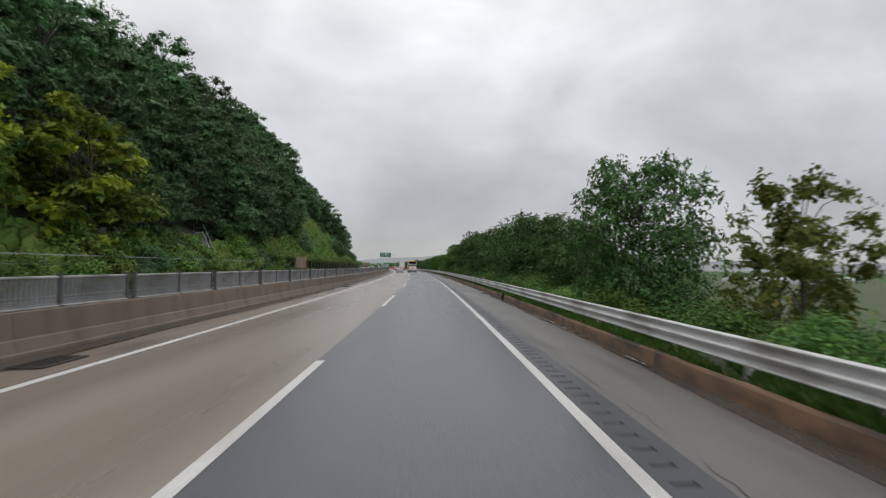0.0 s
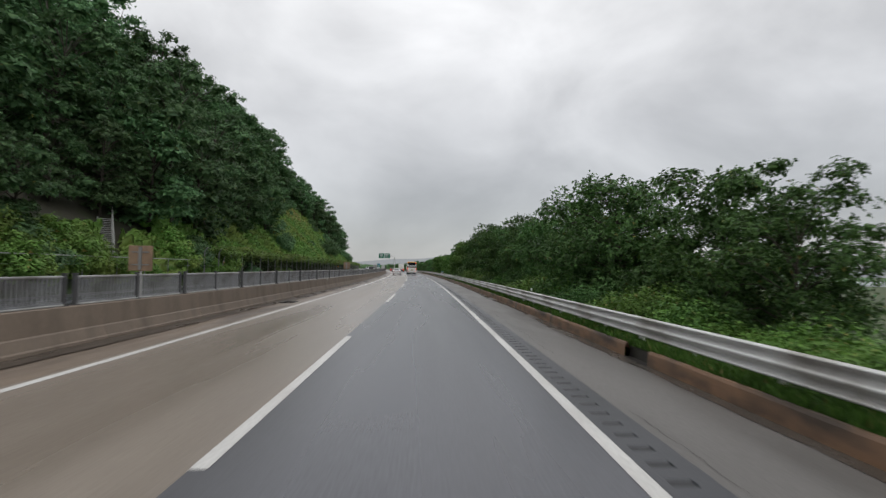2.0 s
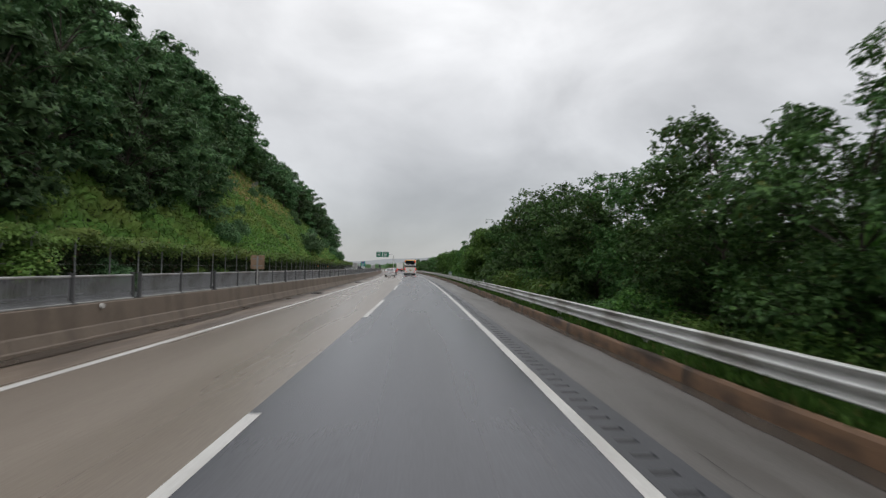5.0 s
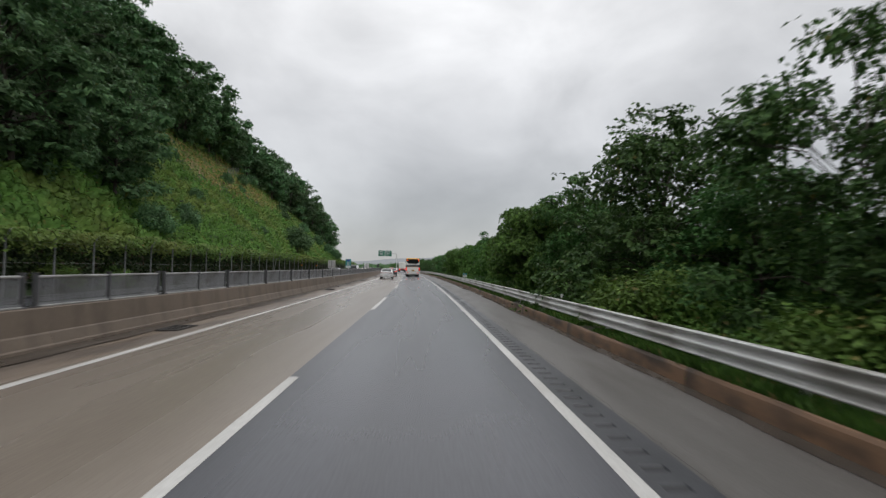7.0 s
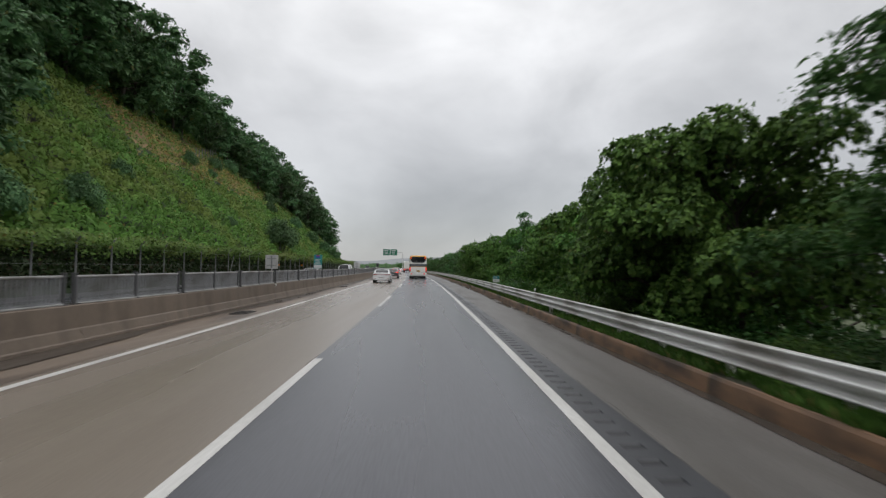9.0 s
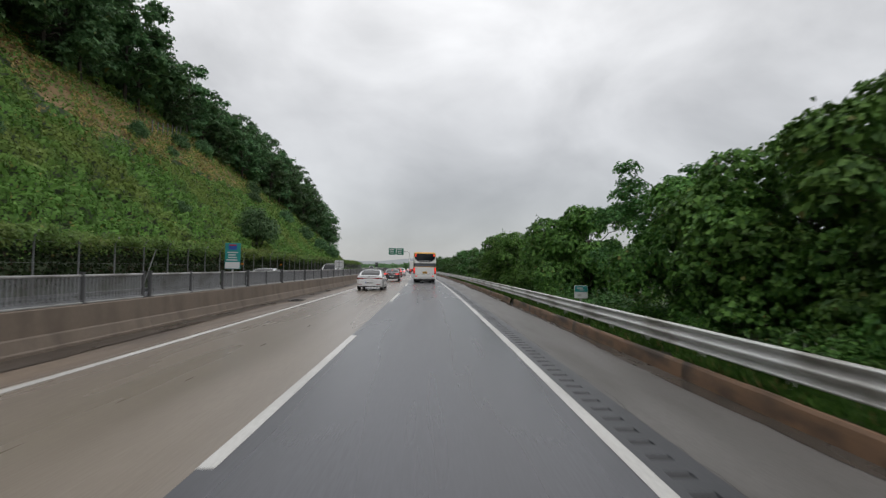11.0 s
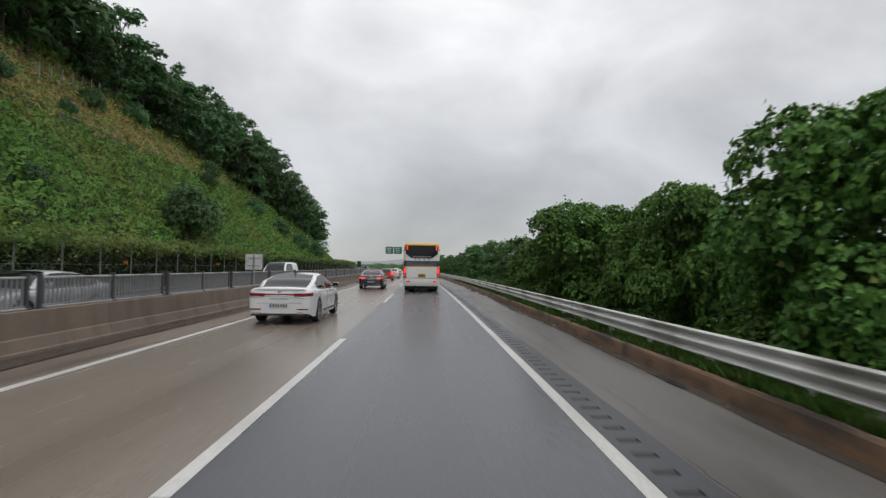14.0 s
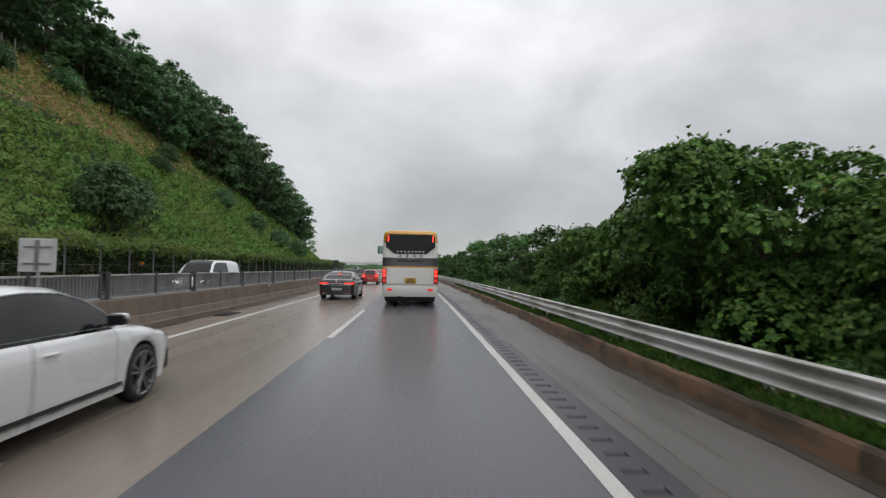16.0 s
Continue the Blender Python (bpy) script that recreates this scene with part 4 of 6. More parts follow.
plant("roadside_tree", airy_kind, placed(114.0, 9.2, -2.0, 1.12, 1.0), "slender roadside tree with an open leafy crown", "roadside trees")
for q, off, top, k, wide in ((124.4, 9.5, 6.1, 1, 0.78), (128.2, 9.5, 3.9, 2, 0.55), (132.6, 9.1, 4.9, 0, 0.62), (135.0, 8.8, 4.1, 1, 0.72), (139.3, 8.5, 5.4, 2, 0.9), (142.8, 8.9, 4.6, 0, 0.8),
                             (147.2, 9.2, 4.4, 1, 0.9), (151.0, 9.0, 3.9, 2, 0.9), (154.8, 9.3, 3.6, 0, 0.95), (125.5, 12.4, 3.2, 0, 1.0)):
    mound(q, off, top, k, wide)
q = 158.0
while q < 420:
    roadside(q, RNG.uniform(7.8, 9.2), RNG.uniform(4.4, 5.8), RNG.randrange(5))
    q += RNG.uniform(3.4, 4.8) * (1 if q < 260 else 1.6)

brush_kinds = [make_bush(90 + k, 2.3, 1.5, 7000, 0.088, (VINE_TREE, LEAF, VINE)[k], 20) for k in range(3)]
q = 5.0
while q < 190:
    off = RNG.uniform(6.5, 7.6)
    sc = RNG.uniform(0.6, 1.0)
    if 120 < q < 129:
        sc *= 0.7
    if 129 < q < 157:
        sc *= 0.85
    if 67 < q < 84 or 31 < q < 33.5:
        sc *= 1.5
    if 39 < q < 46:
        sc *= 1.4
    elif 47 > q > 24:
        sc *= 1.15
    bush("roadside_bush", brush_kinds[2 if 14 < q < 27 or 31 < q < 33.5 or 41 < q < 47 or 67 < q < 84 else RNG.choice((0, 0, 1, 2) if q < 60 else (0, 0, 1))], placed(q, off, -0.55 - 0.5 * (off - 6), sc, q), "low green brush on the embankment behind the guardrail", "roadside brush")
    q += RNG.uniform(1.3, 2.3)

for q0, q1 in ((7, 28), (84, 90), (107, 124), (128, 133)):
    q = q0
    while q < q1:
        off, sc = RNG.uniform(8.6, 10.4), RNG.uniform(1.15, 1.5)
        bush("roadside_bush", brush_kinds[RNG.choice((0, 1, 1, 2))], placed(q, off, -0.75 - 0.5 * (off - 6.5), sc, q), "tall tangled brush on the embankment", "roadside brush")
        q += RNG.uniform(1.6, 2.6)

# weeds and grass between kerb and guardrail
n = 90000
r = np.random.default_rng(8)
q, o = r.uniform(-2, 175, n), 4.115 + 0.75 * r.random(n) ** 1.7
dens = np.array([noise.noise(Vector((a * 0.5, b * 2, 9))) for a, b in zip(q, o)])
ok = dens > -0.30
q, o = q[ok], o[ok]
base = np.array([at(a, b, 0.19) for a, b in zip(q, o)])
h = r.uniform(0.06, 0.20, len(q)) * (1.0 + 0.7 * dens[ok])
lean = r.normal(size=(len(q), 3)) * 0.35
lean[:, 2] = 1
tip = base + lean * h[:, None]
side = r.normal(size=(len(q), 3))
side[:, 2] = 0
side *= 0.017 / np.linalg.norm(side, axis=1, keepdims=True)
v = np.stack([base - side, base * 0.45 + tip * 0.55 - side * 1.3, tip, base * 0.45 + tip * 0.55 + side * 1.3], axis=1).reshape(-1, 3)
tagged(new("verge_grass", leaf_mesh("verge_grass", v, GRASS)), "green grass and weeds under the guardrail", "grass", kind="stuff")
cs = np.stack([r.uniform(-2, 200, 26000), 4.5 + 3.0 * r.random(26000)], axis=1)
pts = np.array([at(a, b, 0.22 - 0.42 * max(0, b - 5.2) + 0.25 * noise.noise(Vector((a * 0.8, b, 2))) + 0.2 * r.random()) for a, b in cs])
v = leaf_arrays(pts, np.array([[-0.3, 0, 1.0]]) + r.normal(size=(len(pts), 3)) * 0.4, r.uniform(0.07, 0.2, len(pts)), r, 0.6)
tagged(new("ground_cover", leaf_mesh("ground_cover", v, VINE_TREE)), "low leafy weeds covering the embankment", "weeds", kind="stuff")

# ---- fence below the slope, overgrown at its top ----
FENCE = -19.75
fence = thing("roadside_fence", Matrix.Identity(4), "grey steel post and wire fence overgrown with vines", "fence", kind="structure")
g = Shape()
g.tube([(0, 0, -0.2), (0, 0, 2.9), (0.25, 0, 3.25)], 0.05, 8)
fp = g.mesh("fence_post", POST_GREY, True)
g = Shape()
g.tube([(0, 0, -0.2), (0, 0, 2.12)], 0.025, 8)
fl = g.mesh("fence_post", POST_GREY, True)
g = Shape()
g.tube([(0, 0, 0.0), (0, 1.5, 2.6)], 0.04, 8)
fb = g.mesh("brace", POST_GREY, True)
q = 16.0
while q < 330:
    po = part("fence_post", fp if q > 62 else fl, fence, stand(q, FENCE))
    if abs(q - 66) < 1.7 or abs(q - 132) < 1.7 or abs(q - 16) < 1:
        part("brace", fb, po)
    q += 3.3
part("top_rail", sweep("top_rail", [(FENCE - 0.02, 2.08), (FENCE, 2.125), (FENCE + 0.02, 2.08), (FENCE - 0.02, 2.08)], 12, 62, 3.3, POST_GREY), fence)
for z in (0.6, 1.6, 2.7):
    part("wire", sweep("wire", [(FENCE + 0.04, z), (FENCE + 0.046, z + 0.008), (FENCE + 0.052, z), (FENCE + 0.04, z)], 16 if z < 2 else 62, 330, 3.3, POST_GREY), fence)
n = 60000
r = np.random.default_rng(12)
q = 66 + (330 - 66) * r.random(n) ** 1.25
z = 3.35 - np.abs(r.normal(size=n)) * 0.42
o = FENCE - 0.6 + r.normal(size=n) * 0.5 + 0.25 * (z > 2.9)
wave = np.array([1.6 * noise.noise(Vector((a * 0.35, 0, 4.0))) + 0.9 * noise.noise(Vector((a * 1.1, 0, 14.0))) for a in q])
pts = np.array([at(a, b, max(0.2, c + 0.45 * d)) for a, b, c, d in zip(q, o, z, wave)])
tilt = np.array([[0.9 * noise.noise(Vector((a * 1.3, c * 1.6, 5.0))), 1.2 * noise.noise(Vector((a * 1.3, c * 1.6, 15.0))), 0.9 * noise.noise(Vector((a * 1.3, c * 1.6, 25.0)))] for a, c in zip(q, z)])
v = leaf_arrays(pts, np.array([[0.75, 0, 0.6]]) + tilt + r.normal(size=(n, 3)) * 0.25, r.uniform(0.12, 0.27, n), r, 0.8)
# leaves below the overhang, the shade there put into their dark colour
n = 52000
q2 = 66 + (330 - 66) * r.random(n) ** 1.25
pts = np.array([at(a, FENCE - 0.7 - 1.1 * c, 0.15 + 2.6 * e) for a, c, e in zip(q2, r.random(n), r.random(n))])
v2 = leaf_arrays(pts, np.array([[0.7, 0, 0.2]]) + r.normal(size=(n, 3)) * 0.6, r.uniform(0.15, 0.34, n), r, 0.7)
tagged(new("hanging_vines", leaf_mesh("hanging_vines", v2, SHADE_LEAF)), "vines hanging behind the fence, leaves coloured dark for shade", "vines", kind="stuff")
tagged(new("fence_vines", leaf_mesh("fence_vines", v, VINE_SLOPE)), "green vines hanging over the fence top", "vines", kind="stuff")

# a few pale posts of a rock fence near the slope's top
g = Shape()
g.tube([(0, 0, -0.4), (0, 0, 2.6)], 0.07, 8)
rp = g.mesh("post", POST_GREY, True)
rock_fence = thing("rock_fence", stand(168.0, -38.6, hill_z(168.0, -38.6)), "row of pale steel posts across the slope top", "fence")
inv = rock_fence.matrix_basis.inverted()
for k in range(7):
    q, o = 168 + 2.2 * k, -38.6 - 0.35 * k
    part("post", rp, rock_fence, inv @ stand(q, o, hill_z(q, o)))

# ---- vehicles ----
def paint(name, c, flake=0.04, rough=0.25, metal=0.15, dirt=0.75):
    return surface(name, c, tuple(v * (1 - flake) for v in c), 1.5, (rough, rough + 0.12), 0.0, metal=metal, fine=200, stain=tuple(dirt * v + 0.02 for v in c), stain_scale=1.1, stain_at=(0.55, 0.8), coat=1.0)


BLACK_PAINT = paint("dark_grey_car_paint", (0.018, 0.022, 0.026))
WHITE_PAINT = paint("white_car_paint", (0.84, 0.85, 0.86), metal=0.0)
RED_PAINT = paint("red_car_paint", (0.55, 0.02, 0.018))
SILVER_PAINT = paint("silver_car_paint", (0.42, 0.44, 0.46))
BUS_WHITE = paint("cream_white_bus_paint", (0.90, 0.895, 0.86), metal=0.0, dirt=0.86)
BUS_YELLOW = paint("orange_yellow_bus_paint", (0.72, 0.36, 0.02))
BUS_GREY = paint("dark_grey_bus_band", (0.075, 0.08, 0.09))
DARK_GLASS = glass("tinted_vehicle_glass", (0.012, 0.014, 0.016))
RUBBER = surface("tyre_rubber", (0.016, 0.016, 0.016), (0.025, 0.024, 0.023), 8, (0.6, 0.8), 0.2, fine=90)
BLACK_TRIM = surface("black_plastic", (0.014, 0.014, 0.015), (0.022, 0.022, 0.022), 6, (0.4, 0.55), 0.1, fine=120)
ALLOY = surface("alloy_rim", (0.32, 0.33, 0.34), (0.4, 0.41, 0.42), 5, (0.25, 0.4), 0.0, metal=0.8, stain=(0.1, 0.095, 0.09), stain_scale=6)
BRAKE = surface("dark_brake_disc", (0.035, 0.034, 0.033), (0.055, 0.05, 0.046), 7, (0.5, 0.65), 0.0, metal=0.5)
CHROME = surface("chrome", (0.72, 0.73, 0.74), (0.66, 0.67, 0.68), 5, (0.2, 0.3), 0.0, metal=1.0)
TAIL_OFF = surface("red_lamp_plastic", (0.22, 0.012, 0.012), (0.30, 0.016, 0.014), 6, (0.12, 0.2), 0.0, coat=1.0)
TAIL_ON = glow("lit_tail_lamp", (1.0, 0.05, 0.03), 1.6)
TAIL_DIM = glow("glowing_tail_lamp", (0.9, 0.05, 0.04), 0.35)
HEAD_ON = glow("lit_headlamp", (1.0, 0.95, 0.82), 3.0)
LAMP_CLEAR = surface("clear_lamp", (0.5, 0.52, 0.54), (0.62, 0.63, 0.65), 9, (0.08, 0.15), 0.0, metal=0.5, coat=1.0)
PLATE_WHITE = surface("white_number_plate", (0.72, 0.73, 0.72), (0.65, 0.66, 0.66), 9, (0.3, 0.45), 0.0)
PLATE_YELLOW = surface("yellow_number_plate", (0.62, 0.36, 0.03), (0.55, 0.31, 0.03), 9, (0.35, 0.5), 0.0)
INK = surface("dark_marking", (0.03, 0.032, 0.036), (0.045, 0.046, 0.05), 9, (0.4, 0.5), 0.0)
PALE_INK = surface("pale_marking", (0.6, 0.61, 0.62), (0.52, 0.53, 0.54), 9, (0.4, 0.5), 0.0)
BLUE_INK = surface("blue_plate_band", (0.03, 0.09, 0.38), (0.03, 0.08, 0.32), 9, (0.4, 0.5), 0.0)


def lerp_table(tab, y):
    if y <= tab[0][0]:
        return tab[0][1]
    for (a, b), (c, d) in zip(tab, tab[1:]):
        if y <= c:
            f = (y - a) / (c - a)
            f = f * f * (3 - 2 * f) * 0.5 + f * 0.5
            return b + (d - b) * f
    return tab[-1][1]


def wheel_meshes(r, width, spokes=5, lip=0.78, twin=0.20):
    """Tyre, spoked rim and brake disc around the x axis, outer face at +x; twin is the half angle between paired spokes."""
    turns = [2 * math.pi * k / 36 for k in range(36)]
    ty = Shape()
    prof = [(-width / 2, r * lip), (-width / 2 - 0.004, r * 0.86), (-width * 0.38, r * 0.985), (0, r), (width * 0.38, r * 0.985), (width / 2 + 0.004, r * 0.88), (width / 2, r * lip)]
    ty.grid([[(x, q * math.cos(a), q * math.sin(a)) for a in turns] for x, q in prof], close=True)
    rim = Shape()
    rim.grid([[(x, q * math.cos(a), q * math.sin(a)) for a in turns] for x, q in
              ((width * 0.47, r * (lip + 0.01)), (width * 0.51, r * (lip - 0.015)), (width * 0.46, r * (lip - 0.05)), (-width * 0.3, r * (lip - 0.08)))], close=True)
    for k in range(spokes):
        a = 2 * math.pi * (k + 0.25) / spokes
        for e in (-1, 1):  # a pair that leaves the hub together and opens towards the lip
            p = [(width * 0.36, r * 0.12 * math.cos(a + e * 0.35), r * 0.12 * math.sin(a + e * 0.35)),
                 (width * 0.42, r * 0.45 * math.cos(a + e * twin * 0.8), r * 0.45 * math.sin(a + e * twin * 0.8)),
                 (width * 0.44, r * (lip - 0.03) * math.cos(a + e * twin), r * (lip - 0.03) * math.sin(a + e * twin))]
            rim.tube(p, [r * 0.062, r * 0.048, r * 0.055], 6)
    rim.tube([(width * 0.2, 0, 0), (width * 0.44, 0, 0)], [r * 0.17, r * 0.14], 16)
    disc = Shape()
    disc.tube([(-width * 0.3, 0, 0), (width * 0.12, 0, 0)], [r * (lip - 0.09), r * (lip - 0.16)], 28)
    return ty.mesh("tyre", RUBBER, True), rim.mesh("rim", ALLOY, True), disc.mesh("brake_disc", BRAKE)


WHEEL = wheel_meshes(0.345, 0.225)
BIG_WHEEL = wheel_meshes(0.50, 0.30, 8, 0.62, 0.1)


def put_wheels(ob, meshes, half, ys, r):
    for sx in (-1, 1):
        for y in ys:
            w = thing("wheel", Matrix.Translation((sx * half, y, r)) @ (Matrix.Rotation(math.pi, 4, "Z") if sx < 0 else Matrix.Identity(4)), "", "")
            w.parent = ob
            part("tyre", meshes[0], w, label="wet black tyre")
            part("rim", meshes[1], w, label="silver alloy rim")
            part("brake_disc", meshes[2], w, label="dark brake disc behind the spokes")


def car(name, m, label, c, style="sedan", brake=False, headlamps=False, group="vehicles on the motorway"):
    """A passenger car, front along +y: skinned body with wheel arches, cabin, glass, lamps, plates and wheels."""
    ob = thing(name, m, label, "car", group)
    if style == "sedan":
        L2, wb, half, roof_z = 2.47, (-1.40, 1.45), 0.925, 1.46
        deck = [(-2.47, 0.70), (-2.45, 0.90), (-2.40, 1.01), (-2.25, 1.04), (-1.7, 1.03), (-0.6, 0.98), (0.95, 0.965), (1.5, 0.91), (2.05, 0.80), (2.36, 0.66), (2.47, 0.50)]
        wide = [(-2.47, 0.70), (-2.44, 0.80), (-2.36, 0.86), (-2.1, 0.905), (-1.4, 0.93), (1.45, 0.93), (1.95, 0.90), (2.25, 0.80), (2.40, 0.66), (2.47, 0.48)]
        roof = [(-1.98, 1.04), (-1.3, 1.28), (-0.75, 1.42), (-0.15, roof_z), (0.25, 1.44), (0.5, 1.37), (1.12, 0.975)]
        glass_y, roof_y, cab = (-1.55, 0.86), (-0.78, 0.30), (-1.98, 1.12)
    elif style == "hatch":
        L2, wb, half, roof_z = 1.80, (-1.13, 1.25), 0.80, 1.49
        deck = [(-1.80, 0.70), (-1.78, 0.92), (-1.70, 0.99), (-0.9, 0.97), (0.55, 0.95), (1.0, 0.93), (1.5, 0.82), (1.72, 0.65), (1.80, 0.5)]
        wide = [(-1.80, 0.68), (-1.76, 0.74), (-1.6, 0.785), (-1.1, 0.80), (1.2, 0.80), (1.55, 0.74), (1.72, 0.6), (1.80, 0.45)]
        roof = [(-1.76, 0.98), (-1.66, 1.18), (-1.50, 1.40), (-1.40, 1.445), (-0.6, roof_z), (0.0, 1.46), (0.25, 1.40), (0.95, 0.955)]
        glass_y, roof_y, cab = (-1.35, 0.75), (-1.46, 0.12), (-1.76, 0.95)
    else:  # van
        L2, wb, half, roof_z = 2.60, (-1.55, 1.60), 0.97, 1.98
        deck = [(-2.60, 0.8), (-2.57, 1.05), (-2.4, 1.08), (1.6, 1.08), (2.1, 1.05), (2.4, 0.95), (2.55, 0.7), (2.60, 0.5)]
        wide = [(-2.60, 0.9), (-2.5, 0.95), (-1.5, 0.97), (1.7, 0.97), (2.3, 0.92), (2.5, 0.82), (2.60, 0.6)]
        roof = [(-2.56, 1.09), (-2.52, 1.7), (-2.40, 1.93), (-1.0, roof_z), (1.0, 1.95), (1.25, 1.86), (2.15, 1.08)]
        glass_y, roof_y, cab = (-2.3, 1.75), (-2.42, 1.05), (-2.56, 2.15)
    R_ARCH = 0.395

    def low(y):
        z = 0.205 + 0.125 * max(0, abs(y) - (L2 - 0.45)) / 0.45
        for yw in wb:
            if abs(y - yw) < R_ARCH:
                z = max(z, 0.335 + math.sqrt(max(0, R_ARCH ** 2 - (y - yw) ** 2)))
        return z

    ys = sorted({round(-L2 + 2 * L2 * i / 96, 4) for i in range(97)} | {round(a, 4) for a, _ in deck} | {round(yw + sg * R_ARCH * k / 8, 4) for yw in wb for k in range(9) for sg in (-1, 1)})

    def section(y):
        w, zd, zb = lerp_table(wide, y), lerp_table(deck, y), low(y)
        zm = max(zb + 0.03, 0.42)
        zs = max(zm + 0.03, zd - 0.30)
        right = [(w * 0.965, zb), (w * 0.995, min(zm, zd - 0.12)), (w * 1.005, min(zs, zd - 0.09)), (w * 0.985, zd - 0.075), (w * 0.945, zd - 0.03), (w * 0.86, zd), (w * 0.5, zd + 0.022), (0.0, zd + 0.03)]
        return [(x, y, z) for x, z in right] + [(-x, y, z) for x, z in reversed(right[:-1])]

    g = Shape()
    rows = [section(y) for y in ys]
    g.grid(rows)
    n = len(rows[0])
    g.f.append(tuple(range(n)))
    g.f.append(tuple((len(rows) - 1) * n + k for k in range(n)))
    part("body", g.mesh("body", c, True), ob)
    # floor pan and arch linings
    g = Shape()
    g.box((0, 0, 0.40), (2 * half - 0.16, 2 * L2 - 0.5, 0.30), ch=0.05)
    for sy in (-1, 1):
        g.box((0, sy * (L2 - 0.22), 0.36), (2 * half - 0.42, 0.30, 0.16), ch=0.03)
    part("underbody", g.mesh("underbody", BLACK_TRIM), ob)

    # cabin: belt to roof, glass and painted faces in separate parts
    belt_w = lambda y: min(lerp_table(wide, y) * 0.935, half * 0.94) * (1 if y > cab[0] + 0.5 else 0.86 + 0.14 * max(0, (y - cab[0])) / 0.5)
    cy = sorted({round(cab[0] + (cab[1] - cab[0]) * i / 44, 4) for i in range(45)} | {glass_y[0], glass_y[1], roof_y[0], roof_y[1], -0.40, -0.30})
    crow = []
    for y in cy:
        zb, zr = lerp_table(deck, y) - 0.035, max(lerp_table(deck, y) + 0.012, lerp_table(roof, y))
        bw = belt_w(y)
        f = (zr - zb) / (roof_z - 0.97)
        rw = bw * (1 - 0.25 * min(1, f))
        right = [(bw, zb), (bw * 0.35 + rw * 0.65 + 0.012, zb + (zr - zb) * 0.62), (rw + 0.012, zb + (zr - zb) * 0.86), (rw * 0.86, zb + (zr - zb) * 0.965), (rw * 0.45, zr), (0, zr + 0.008)]
        crow.append([(x, y, z) for x, z in right] + [(-x, y, z) for x, z in reversed(right[:-1])])
    bins = {"cabin": Shape(), "windscreen": Shape(), "rear_window": Shape(), "side_right": Shape(), "side_left": Shape()}
    nn = len(crow[0])
    for i in range(len(cy) - 1):
        mid = 0.5 * (cy[i] + cy[i + 1])
        for k in range(nn - 1):
            quad = [crow[i][k], crow[i][k + 1], crow[i + 1][k + 1], crow[i + 1][k]]
            side = k in (0, 1) or k in (nn - 2, nn - 3)
            where = "cabin"
            if side:
                if glass_y[0] < mid < glass_y[1] and not (style == "van" and mid < -0.4):
                    where = "side_right" if k < nn // 2 else "side_left"
            elif k not in (2, nn - 4):
                if mid > roof_y[1]:
                    where = "windscreen"
                elif mid < roof_y[0]:
                    where = "rear_window"
            elif mid > roof_y[1] + 0.1 and 3 <= k <= nn - 5:
                where = "windscreen"
            bins[where].add(quad, [(0, 1, 2, 3)])
    for key, sh in bins.items():
        if not sh.f:
            continue
        me = sh.mesh(key, c if key == "cabin" else DARK_GLASS)
        bm = bmesh.new()
        bm.from_mesh(me)
        bmesh.ops.remove_doubles(bm, verts=bm.verts, dist=0.0005)
        bmesh.ops.recalc_face_normals(bm, faces=bm.faces)
        bm.to_mesh(me)
        bm.free()
        me.polygons.foreach_set("use_smooth", [True] * len(me.polygons))
        part("side_window" if key.startswith("side") else key, me, ob, label="" if key == "cabin" else "dark tinted glass")
    # bright strip round the side glass
    for sx in (-1, 1):
        g = Shape()
        top, bot = [], []
        for y, row in zip(cy, crow):
            if glass_y[0] - 0.06 <= y <= glass_y[1] + 0.06:
                p0, p1, p2 = row[0], row[1], row[2]
                f = 0.042 / max(0.05, p1[2] - p0[2])
                top.append((sx * (p2[0] + 0.006), y, p2[2]))
                bot.append((sx * (p0[0] + f * (p1[0] - p0[0]) + 0.004), y, p0[2] + 0.042))
        g.tube(bot, 0.009, 5)
        if style == "sedan":
            g.tube(top, 0.008, 5)
            g.tube([bot[0], top[0]], 0.012, 5)
        part("window_trim", g.mesh("window_trim", CHROME if style == "sedan" else BLACK_TRIM, True), ob, label="chrome strip round the side windows" if style == "sedan" else "")

    def skin_y(x, end):
        """Where the body's end lies at half-width x."""
        best = -L2 if end < 0 else L2
        tab = wide if end < 0 else list(reversed(wide))
        for (ya, wa), (yb, wb_) in zip(tab, tab[1:]):
            if wb_ <= wa:
                break
            if wa <= abs(x) <= wb_:
                return ya + (yb - ya) * (abs(x) - wa) / (wb_ - wa + 1e-9)
            if abs(x) > wb_:
                best = yb
        return best

    def strip(x0, x1, z0, z1, end, lift=0.012, n=14):
        """A lamp or trim strip that follows the body's end; z0 and z1 may be functions of x."""
        g = Shape()
        rows = []
        for i in range(n + 1):
            x = x0 + (x1 - x0) * i / n
            a, b = (z0(x) if callable(z0) else z0), (z1(x) if callable(z1) else z1)
            y = skin_y(x, end)
            yo = y + end * lift
            rows.append([(x, y - end * 0.05, a - 0.002), (x, yo, a), (x, yo, (a + b) / 2), (x, yo - end * 0.004, b), (x, y - end * 0.05, b + 0.002)])
        g.grid(rows)
        n5 = 5
        g.f.append(tuple(range(n5)))
        g.f.append(tuple(len(g.v) - n5 + k for k in range(n5)))
        return g

